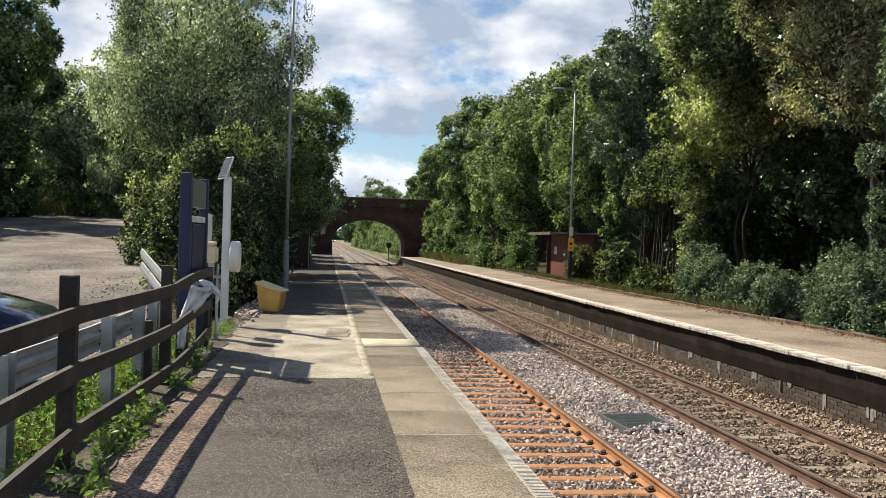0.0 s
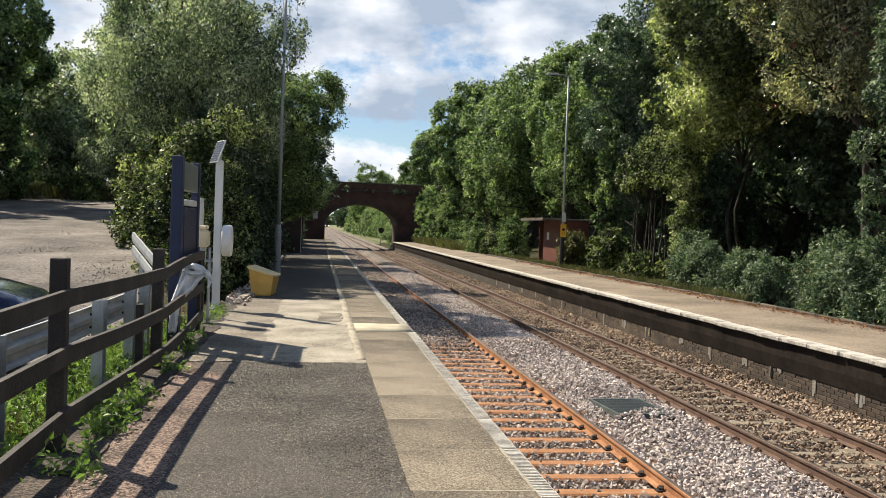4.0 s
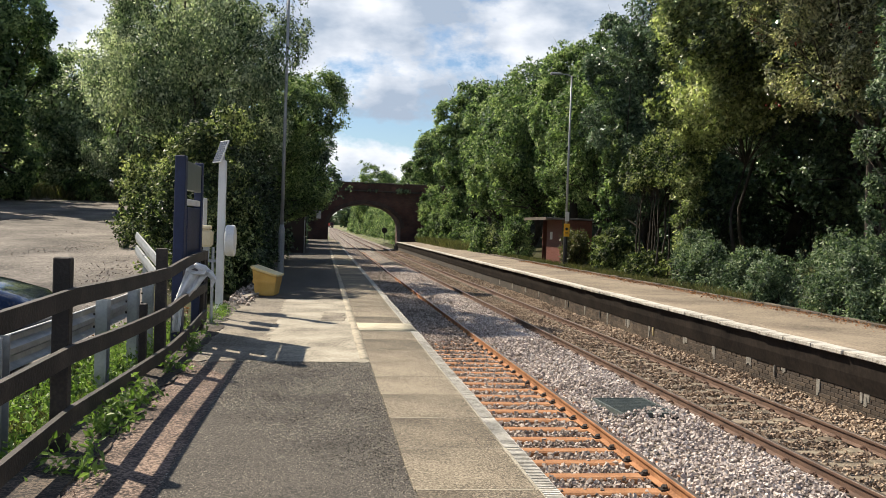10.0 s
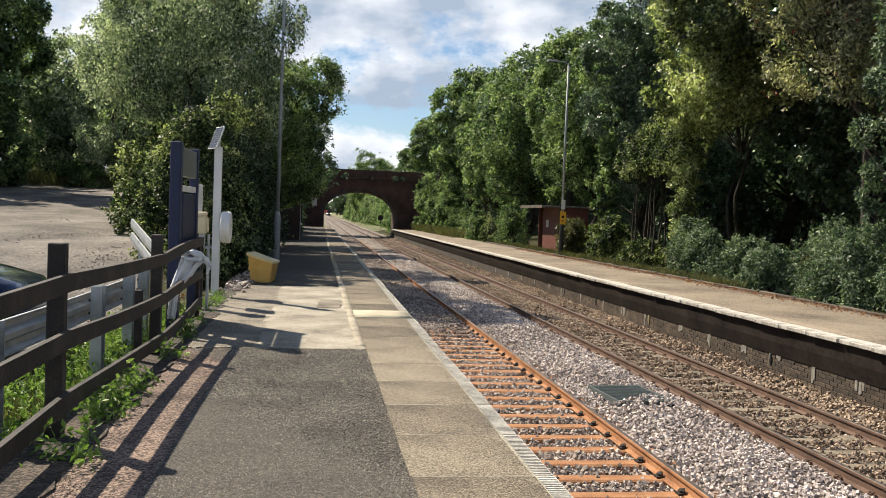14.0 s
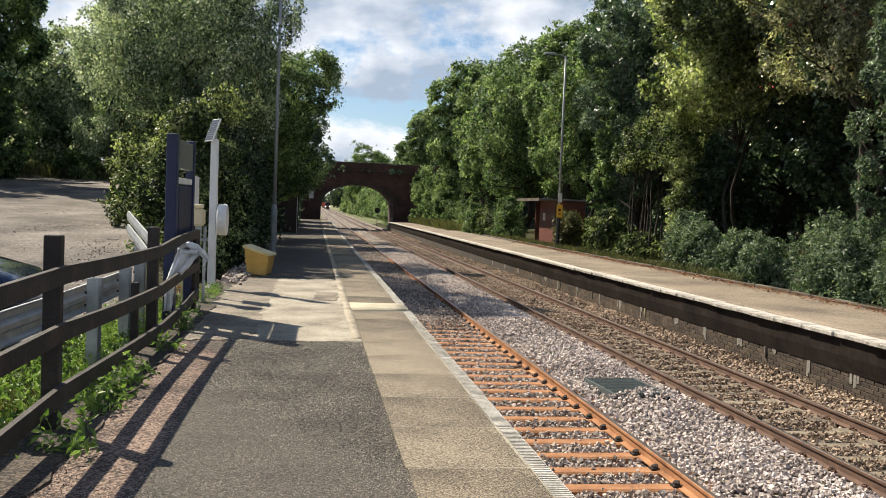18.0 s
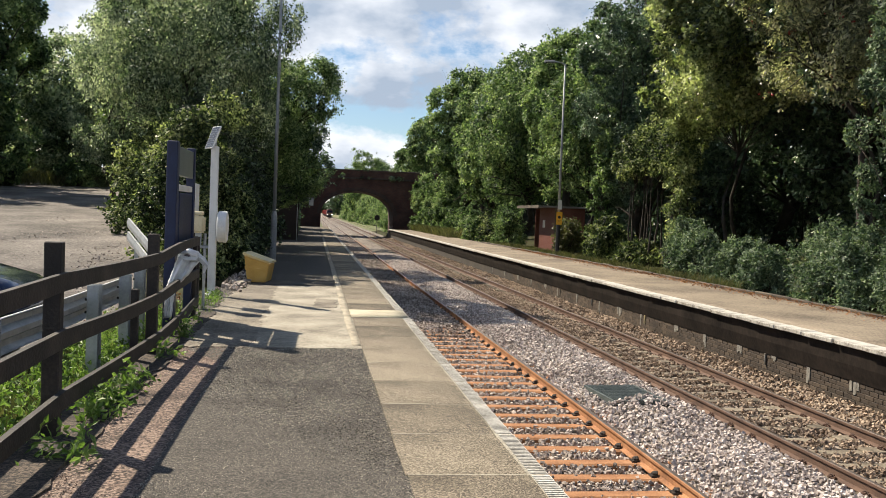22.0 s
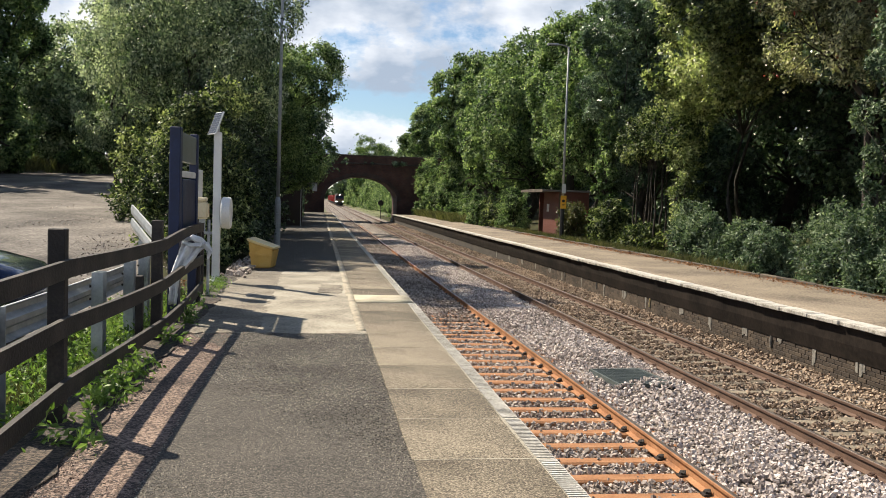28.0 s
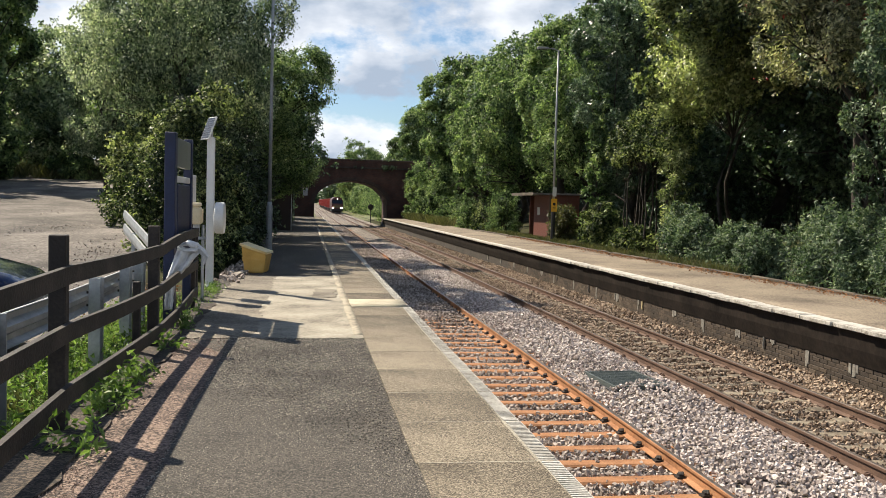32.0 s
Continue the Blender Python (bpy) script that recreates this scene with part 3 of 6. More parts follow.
def sheet(x0, x1, y0, y1, z, nx, ny, jag=0.0, seed=1, lift=0.004):
    """A thin skin of surfacing with an uneven outline."""
    r = random.Random(seed)
    bm = bmesh.new()
    top = []
    for j in range(ny + 1):
        for i in range(nx + 1):
            x, y = x0 + (x1 - x0) * i / nx, y0 + (y1 - y0) * j / ny
            if i in (0, nx):
                x += r.uniform(-jag, jag)
            if j in (0, ny):
                y += r.uniform(-jag, jag)
            top.append(bm.verts.new((x, y, z + lift * math.sin(1.3 * x + 0.7 * y))))
    for j in range(ny):
        for i in range(nx):
            a = j * (nx + 1) + i
            bm.faces.new((top[a], top[a + 1], top[a + nx + 2], top[a + nx + 1]))
    e = bmesh.ops.extrude_face_region(bm, geom=bm.faces[:])
    for v in e["geom"]:
        if isinstance(v, bmesh.types.BMVert):
            v.co.z -= 0.03
    return bm


part("tarmac_patch", sheet(-2.70, -0.99, -5.9, 11.6, 0.0, 12, 260, 0.010, 2), M_TARMAC, near_platform, "dark coarse tarmac")


def chippings(name, material, seed, n, x0, x1, y0, y1, size, z, label):
    """Small angular chips set in a surface, each a low three-sided point."""
    rng = np.random.default_rng(seed)
    x, y = rng.uniform(x0, x1, n), y0 + (y1 - y0) * rng.uniform(0, 1, n) ** 1.25
    s = size * rng.uniform(0.55, 1.35, n) * (0.75 + 0.03 * y)
    a = rng.uniform(0, 6.283, n)
    v = np.empty((n, 4, 3))
    for k in range(3):
        b = a + k * 2.094 + rng.normal(0, 0.25, n)
        v[:, k] = np.stack([x + 0.6 * s * np.cos(b), y + 0.6 * s * np.sin(b), np.full(n, z - 0.003)], -1)
    v[:, 3] = np.stack([x + rng.normal(0, 0.2, n) * s, y + rng.normal(0, 0.2, n) * s, z + s * rng.uniform(0.05, 0.26, n)], -1)
    f = np.array([(0, 1, 3), (1, 2, 3), (2, 0, 3)])[None] + 4 * np.arange(n)[:, None, None]
    ob = np_mesh(name, v.reshape(-1, 3), f.reshape(-1, 3), material, near_platform, label)
    ob["kind"] = "stuff"


chippings("chippings", M_CHIPS, 71, 30000, -2.72, -0.985, 4.6, 11.66, 0.0125, 0.004, "grey stone chips bound in the tarmac")
chippings("chippings", M_REDCHIPS, 72, 12000, -3.74, -2.6, 4.8, 15.4, 0.014, -0.008, "reddish gravel chips")
chippings("chippings", M_SLABCHIPS, 73, 11000, -0.97, -0.16, 4.6, 14.0, 0.011, 0.004, "sandy grit in the slab surface")
part("pale_patch", sheet(-2.45, -0.99, 11.62, 21.3, 0.0, 40, 60, 0.06, 3), M_PALE, near_platform, "pale worn platform surfacing")
part("worn_edge", sheet(-3.35, -2.40, 11.64, 21.3, -0.004, 12, 60, 0.07, 15, 0.003), M_DIRTY, near_platform, "dirty grey-brown worn surfacing")
part("tarmac_repair", sheet(-1.62, -1.2, 16.6, 18.1, 0.006, 6, 8, 0.05, 13, 0.001), M_DIRTY, near_platform, "dull patch repair")
part("far_tarmac", sheet(-3.3, -0.99, 21.33, NEAR_END, 0.0, 8, 120, 0.02, 4), M_TARMAC, near_platform, "dark old tarmac", True)
part("gravel_strip", sheet(-3.79, -2.60, -5.9, 15.5, -0.012, 10, 160, 0.015, 5, 0.012), M_REDGRAVEL, near_platform, "reddish gravel strip along the fence")
part("soil_strip", sheet(-3.80, -3.30, -5.9, 15.5, 0.006, 3, 130, 0.055, 14, 0.01), M_SOIL, near_platform, "dark soil and litter along the fence foot")
part("edge_line", sheet(-1.13, -0.99, 11.9, 62, 0.0075, 2, 240, 0.022, 6, 0.001), M_CREAMLINE, near_platform, "faded cream painted line", True)

SLAB_L = 1.138


def slab_mesh():
    bm = block(-1.0, -0.145, 0.011, SLAB_L - 0.011, -0.085, 0.004, 0.004)
    me = bpy.data.meshes.new("edge_slab")
    bm.to_mesh(me)
    bm.free()
    me.materials.append(M_SLAB)
    bm = bmesh.new()
    # the nosing, ribbed for grip
    box(bm, -0.142, 0.0, 0.004, SLAB_L - 0.004, -0.085, 0.0)
    for k in range(28):
        y = 0.015 + k * 0.0397
        box(bm, -0.135, -0.010, y, y + 0.020, 0.0, 0.007)
    ed = bpy.data.meshes.new("edge_nosing")
    bmesh.ops.recalc_face_normals(bm, faces=bm.faces)
    bm.to_mesh(ed)
    bm.free()
    ed.materials.append(M_WORNWHITE)
    return me, ed


part("joint_bed", block(-0.99, -0.03, -6, NEAR_END, -0.1, 0.0095, 0), M_PALE, near_platform, "pale mortar between the edge slabs")
slab_me, nose_me = slab_mesh()
slab_rng = random.Random(11)
for k in range(-11, 110):
    y = 7.12 + k * SLAB_L
    if y + SLAB_L > NEAR_END:
        break
    for me, nm in ((slab_me, "edge_slab"), (nose_me, "nosing")):
        ob = new(nm, me)
        ob.parent = near_platform
        ob.location = (slab_rng.uniform(-0.006, 0.006), y, slab_rng.uniform(0.0065, 0.009))
        ob.rotation_euler = (0, 0, slab_rng.uniform(-0.004, 0.004))
part("pale_crossing", sheet(-1.0, -0.03, 15.10, 16.2, 0.0215, 3, 3, 0.006, 7, 0.0), M_CREAMPAINT, near_platform, "pale cream painted slab", True)

# ---- far platform ----
FP_X, FP_Z = 6.75, 0.03
far_platform = thing("platform", pose(0, 0, 0), "opposite platform with white painted edge and dark brick face", "platform", kind="structure")
part("surface", sheet(FP_X + 0.34, 10.15, -6, 102, FP_Z - 0.005, 8, 120, 0.03, 8, 0.012), M_FPLAT, far_platform, "sandy worn platform surface", True)
part("platform_core", block(FP_X + 0.36, 9.9, -6, 102, -1.5, FP_Z - 0.05, 0), M_EARTH, far_platform)
ramp = bmesh.new()
prism(ramp, [(102, -1.4), (102, FP_Z), (106, -0.75), (106, -1.4)], FP_X + 0.1, 9.8, "x")
part("end_ramp", ramp, M_FPLAT, far_platform, "sloping platform end")
COPE_L = 0.914
bm = block(FP_X, FP_X + 0.34, 0.004, COPE_L - 0.004, FP_Z - 0.075, FP_Z, 0.012)
cope_me = bpy.data.meshes.new("coping_slab")
bm.to_mesh(cope_me)
bm.free()
cope_me.materials.append(M_WHITE_EDGE)
cope_rng = random.Random(5)
for k in range(-5, 111):
    ob = new("coping_slab", cope_me)
    ob.parent = far_platform
    ob.location = (cope_rng.uniform(-0.012, 0.012), 0.6 + k * COPE_L, cope_rng.uniform(-0.006, 0.006))
    ob.rotation_euler = (cope_rng.uniform(-0.003, 0.003), 0, cope_rng.uniform(-0.008, 0.008))
# corbelled tarred band; the coping's shade is painted into its black
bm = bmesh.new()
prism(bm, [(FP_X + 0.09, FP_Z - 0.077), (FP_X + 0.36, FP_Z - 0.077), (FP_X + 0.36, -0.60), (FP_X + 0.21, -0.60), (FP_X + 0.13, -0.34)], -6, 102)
part("corbel_band", bm, M_TARSHADE, far_platform, "black tarred corbelled band, coping shade in its colour")
WALL_X = FP_X + 0.24
part("wall_core", block(WALL_X - 0.004, WALL_X + 0.12, -6, 102, -1.5, -0.602, 0), M_MORTAR, far_platform)

# ---- permanent way ----
X1, X2, RAIL_Z = 2.317, 4.452, -0.935


def rail_meshes(y0, y1):
    """Foot, web and head outline of one rail, and the polished strip on its crown."""
    o = [(-0.07, -0.159), (0.07, -0.159), (0.07, -0.148), (0.012, -0.128), (0.010, -0.05), (0.033, -0.036), (0.035, -0.006), (0.028, -0.001), (-0.028, -0.001), (-0.035, -0.006), (-0.033, -0.036), (-0.010, -0.05), (-0.012, -0.128), (-0.07, -0.148)]
    a, b = bmesh.new(), bmesh.new()
    prism(a, o, y0, y1)
    prism(b, [(-0.026, -0.004), (0.026, -0.004), (0.022, 0.002), (-0.022, 0.002)], y0, y1)
    return a, b


def track(label, x_left, x_right, body, far, change=None):
    tr = thing("railway_track", pose(0, 0, 0), label, "track", kind="structure")
    for x in (x_left, x_right):
        for y0, y1, m in ((-6, change, body), (change, far, M_RUSTBROWN)) if change else ((-6, far, body),):
            a, b = rail_meshes(y0, y1)
            r = part("rail", a, m, tr)
            r.location = (x, 0, RAIL_Z)
            part("running_surface", b, M_HEAD, r, "polished steel rail crown")
    return tr


near_track = track("rusty railway track on orange steel sleepers", X1 - 1.505, X1, M_RUST, 1300, 48.0)
far_track = track("brown railway track on concrete sleepers", X2, X2 + 1.505, M_RUSTBROWN, 1300)


def steel_sleeper():
    bm = bmesh.new()
    prism(bm, [(-0.13, -0.10), (-0.115, -0.02), (-0.085, 0.0), (0.085, 0.0), (0.115, -0.02), (0.13, -0.10), (0.12, -0.10), (0.105, -0.03), (0.08, -0.01), (-0.08, -0.01), (-0.105, -0.03), (-0.12, -0.10)], -1.2, 1.2, "x")
    return bm


def concrete_sleeper():
    bm = bmesh.new()
    for s in (-1, 1):
        box(bm, *sorted((s * 0.42, s * 1.25)), -0.125, 0.125, -0.2, 0.0)
    box(bm, -0.42, 0.42, -0.11, 0.11, -0.2, -0.035)
    bmesh.ops.bevel(bm, geom=bm.edges[:], offset=0.012, segments=1, affect="EDGES")
    return bm


def spring_clip():
    bm = bmesh.new()
    pts = [(0.01 + 0.035 * math.cos(a), 0.05 * math.sin(a) * 1.1, 0.025 + 0.03 * math.sin(2 * a) * 0.6 + 0.012) for a in [0.2 + k * 0.62 for k in range(10)]]
    tube(bm, pts, [0.012] * len(pts), 5)
    box(bm, -0.02, 0.06, -0.05, 0.05, -0.005, 0.016)
    return bm


def lug():
    bm = bmesh.new()
    box(bm, -0.035, 0.055, -0.055, 0.055, 0.0, 0.022)
    box(bm, -0.01, 0.05, -0.03, 0.03, 0.022, 0.045)
    tube(bm, [(0.02, -0.055, 0.04), (0.045, 0, 0.055), (0.02, 0.055, 0.04)], [0.012, 0.014, 0.012], 5)
    return bm


def mesh_of(bm, name, material):
    me = bpy.data.meshes.new(name)
    bmesh.ops.recalc_face_normals(bm, faces=bm.faces)
    bm.to_mesh(me)
    bm.free()
    me.materials.append(material)
    return me


def lay(tr, xc, y_first, step, count, sl, cl, zs, zc):
    rng = random.Random(3)
    for k in range(count):
        y = y_first + k * step
        ob = new("sleeper", sl)
        ob.parent = tr
        ob.location = (xc + rng.uniform(-0.015, 0.015), y + rng.uniform(-0.015, 0.015), zs)
        ob.rotation_euler = (0, 0, rng.uniform(-0.008, 0.008))
        if 3 < y < 34:
            for s in (-1, 1):
                for side in ((-s,) if cl.name.startswith("lug") else (-1, 1)):
                    c = new("rail_clip", cl)
                    c.parent = tr
                    c.location = (xc + s * 0.7525 + side * 0.085, y, zc)
                    c.rotation_euler = (0, 0, 0 if side < 0 else math.pi)


lay(near_track, X1 - 0.7525, 10.19 - 0.615 * 26, 0.615, 164, mesh_of(steel_sleeper(), "sleeper", M_RUST), mesh_of(lug(), "lug", M_CLIP), RAIL_Z - 0.15, RAIL_Z - 0.15)
lay(far_track, X2 + 0.7525, 11.4 - 0.64 * 26, 0.64, 164, mesh_of(concrete_sleeper(), "sleeper", M_SLEEPERCON), mesh_of(spring_clip(), "rail_clip", M_CLIPRUST), RAIL_Z - 0.150, RAIL_Z - 0.16)


def bed_z(x, y=10.0):
    """The ballast's height across the line; it buries the steel sleepers further along."""
    z = -1.15
    if x < X1 - 0.1:
        return -1.13 + 0.075 * ease(18, 25, y)
    if X1 + 0.1 < x < X2 - 0.1:
        z = -1.10 + 0.075 * math.sin(math.pi * (x - X1 - 0.1) / (X2 - X1 - 0.2))
    elif x > X2 + 1.7:
        z = -1.09 + 0.1 * ease(X2 + 1.8, 6.9, x)
    return z


bx = [-0.12, 0.3, 0.7, 1.2, 1.7, 2.2, 2.42, 2.7, 3.0, 3.4, 3.8, 4.1, 4.34, 4.6, 5.2, 5.8, 6.1, 6.5, 7.05]
by = [-6 + 1.0 * k for k in range(130)] + [130, 160, 220, 320, 500, 800, 1300]
bv = [(x, y, bed_z(x, y) - 0.02 + 0.012 * math.sin(3.1 * x + 1.7 * y)) for y in by for x in bx]
bf = [(j * len(bx) + i, j * len(bx) + i + 1, (j + 1) * len(bx) + i + 1, (j + 1) * len(bx) + i) for j in range(len(by) - 1) for i in range(len(bx) - 1)]
tagged(np_mesh("trackbed", bv, bf, M_BED), "stone ballast bed under the two tracks", "trackbed", kind="structure")


def stones(rng, n, x0, x1, y0, y1, size, z_of, pack=1.0, gap=None, bare=1.0):
    """n broken stones, denser towards y0: verts and faces."""
    ico = np.array([(i, j, k) for k in (-1, 1) for j in (-1, 1) for i in (-1, 1)], float) * 0.68
    fa = np.array([(0, 2, 3), (0, 3, 1), (4, 5, 7), (4, 7, 6), (0, 1, 5), (0, 5, 4), (2, 6, 7), (2, 7, 3), (0, 4, 6), (0, 6, 2), (1, 3, 7), (1, 7, 5)])
    x = rng.uniform(x0, x1, n)
    y = y0 + (y1 - y0) * rng.uniform(0, 1, n) ** pack
    if gap:
        first, step = gap
        off = np.abs((y - first + step / 2) % step - step / 2)
        keep = (off > 0.125) | (y > 22) | (rng.uniform(0, 1, len(y)) > bare)
        x, y = x[keep], y[keep]
    spill = y < 13.18 + (x - 3.01) * 0.85
    keep = (np.abs(x - 3.42) > 0.50) | (np.abs(y - 13.85) > 0.66) | spill
    x, y = x[keep], y[keep]
    n = len(x)
    z = np.array([z_of(u, v) for u, v in zip(x, y)]) + rng.uniform(-0.01, 0.035, n) + 0.035 * ((np.abs(x - 3.42) < 0.5) & (np.abs(y - 13.75) < 0.7))
    s = size * rng.uniform(0.6, 1.4, n) * (1 + 0.012 * np.maximum(0, y - 12))
    shape = ico[None] * rng.uniform(0.62, 1.25, (n, 8, 3)) * (rng.uniform(0.6, 1.15, (n, 1, 3)))
    q = unit(rng.normal(0, 1, (n, 4)))
    w, a, b, c = q.T
    rot = np.stack([np.stack([1 - 2 * (b * b + c * c), 2 * (a * b - c * w), 2 * (a * c + b * w)], -1), np.stack([2 * (a * b + c * w), 1 - 2 * (a * a + c * c), 2 * (b * c - a * w)], -1), np.stack([2 * (a * c - b * w), 2 * (b * c + a * w), 1 - 2 * (a * a + b * b)], -1)], 1)
    v = np.einsum("nij,nkj->nki", rot, shape) * (s[:, None, None] * 0.5) + np.stack([x, y, z], -1)[:, None]
    return v.reshape(-1, 3), (fa[None] + 8 * np.arange(n)[:, None, None]).reshape(-1, 3)


def ballast(label, material, seed, *args):
    v, f = stones(np.random.default_rng(seed), *args)
    tagged(np_mesh("ballast", v, f, material), label, "ballast", kind="stuff")


ballast("fresh pale pink-grey ballast heaped between the tracks", M_STONE_PALE, 21, 30000, X1 + 0.10, X2 - 0.09, 4.5, 62, 0.052, bed_z, 1.9)
ballast("grey ballast among the rusty steel sleepers", M_STONE_GREY, 22, 23000, 0.0, X1 - 0.08, 5.5, 34, 0.054, lambda x, y: bed_z(x, y) + 0.012, 1.4, (10.19, 0.615), 0.9)
ballast("dull brown ballast between the concrete sleepers", M_STONE_BROWN, 23, 12500, X2 + 0.08, X2 + 1.43, 6.0, 34, 0.052, lambda x, y: -1.115, 1.4, (11.4, 0.64), 0.93)
ballast("brown ballast against the opposite platform wall", M_STONE_BROWN, 24, 8000, X2 + 1.58, WALL_X, 7.5, 40, 0.062, bed_z, 1.4)
ballast("dull ballast further along both tracks", M_STONE_GREY, 25, 16000, 0.0, X1 - 0.1, 33, 104, 0.05, lambda x, y: bed_z(x, y) + 0.01, 1.3)
ballast("brown ballast along the further rails", M_STONE_BROWN, 26, 15000, X2 + 0.1, WALL_X, 33, 104, 0.05, lambda x, y: bed_z(x, y) + 0.01, 1.3)

# Catch pit grating between the tracks.
pit = thing("drain_grating", pose(3.42, 13.85, -1.0, 0, 0, 4), "dark green-black steel drain grating set in the ballast", "drain cover")
bm = bmesh.new()
for x0, x1, y0, y1 in ((-0.46, 0.46, -0.62, -0.58), (-0.46, 0.46, 0.58, 0.62), (-0.46, -0.42, -0.58, 0.58), (0.42, 0.46, -0.58, 0.58)):
    box(bm, x0, x1, y0, y1, -0.05, 0.025)
part("frame", bm, M_GRATE, pit)
bar_me = mesh_of(block(-0.42, 0.42, -0.012, 0.012, 0.004, 0.02, 0.003), "bar", M_GRATE)
for k in range(19):
    ob = new("bar", bar_me)
    ob.parent = pit
    ob.location = (0, -0.54 + k * 0.06, 0)
# solid block in black, painted as the shade seen between the bars
part("chamber", block(-0.5, 0.5, -0.66, 0.66, -0.25, -0.035, 0.01), M_BLACK, pit, "black block painting the shade inside the pit")


# ---- road bridge ----
BR_Y0, BR_Y1 = 106.0, 113.5
ARC_X, ARC_HALF, ARC_Z, ARC_RISE = 3.3, 4.3, 1.55, 2.75
bridge = thing("road_bridge", pose(0, BR_Y0, 0), "weathered red brick arch bridge carrying a road over the line", "bridge", kind="structure")


def arch_z(x):
    u = (x - ARC_X) / ARC_HALF
    return ARC_Z + ARC_RISE * math.sqrt(max(0.0, 1 - u * u))


def spandrel(y0, y1, x_left=-12.0, x_right=17.0, top=5.75):
    """The wall over the arch, as thick slices between the curve and the string course."""
    xs = [ARC_X - ARC_HALF * math.cos(math.pi * k / 40) for k in range(41)]
    outline = [(x_left, -1.6), (ARC_X - ARC_HALF, -1.6)] + [(x, arch_z(x)) for x in xs] + [(ARC_X + ARC_HALF, -1.6), (x_right, -1.6), (x_right, top), (x_left, top)]
    bm = bmesh.new()
    return prism(bm, outline, y0, y1)


bm = spandrel(0, BR_Y1 - BR_Y0)
part("arch_wall", bm, M_BRIDGE, bridge)
ring_me = bmesh.new()
n_vous = 46
for k in range(n_vous):
    a0, a1 = math.pi * k / n_vous + 0.004, math.pi * (k + 1) / n_vous - 0.004
    def rim(a, grow):
        return (ARC_X - (ARC_HALF + grow) * math.cos(a), ARC_Z + (ARC_RISE + grow) * math.sin(a))
    prism(ring_me, [rim(a0, 0.005), rim(a1, 0.005), rim(a1, 0.46), rim(a0, 0.46)], -0.045, 0.05)
part("arch_ring", ring_me, brick_mat("dark_arch_brick", (0.09, 0.055, 0.045), (0.065, 0.045, 0.04), (0.08, 0.07, 0.065)), bridge, "darker brick arch ring")
part("string_course", block(-12, 17, -0.12, 0.15, 5.76, 5.95, 0.02), M_COPING, bridge, "projecting dark stone string course")
part("parapet", block(-12, 17, 0.0, 0.4, 5.952, 6.72, 0.01), M_BRIDGE, bridge, "brick parapet wall")
part("parapet_coping", block(-12.05, 17.05, -0.05, 0.45, 6.724, 6.88, 0.03), M_COPING, bridge, "dark stone coping")
part("parapet", block(-12, 17, 7.1, 7.5, 5.76, 6.7, 0.01), M_BRIDGE, bridge, "brick parapet wall")
part("deck", block(-12, 17, 0.42, 7.08, 5.76, 5.85, 0.0), M_TARMAC, bridge, "road deck")

# ---- trees ----
def limb_points(rng, start, end, n=6, sag=0.15, bend=0.03):
    s, e = np.asarray(start, float), np.asarray(end, float)
    length = np.linalg.norm(e - s)
    pts = []
    for k in range(n):
        t = k / (n - 1)
        p = s + (e - s) * t + np.array([0, 0, sag * length * math.sin(math.pi * t)])
        if 0 < k < n - 1:
            p = p + rng.normal(0, bend * length, 3)
        pts.append(p)
    return pts


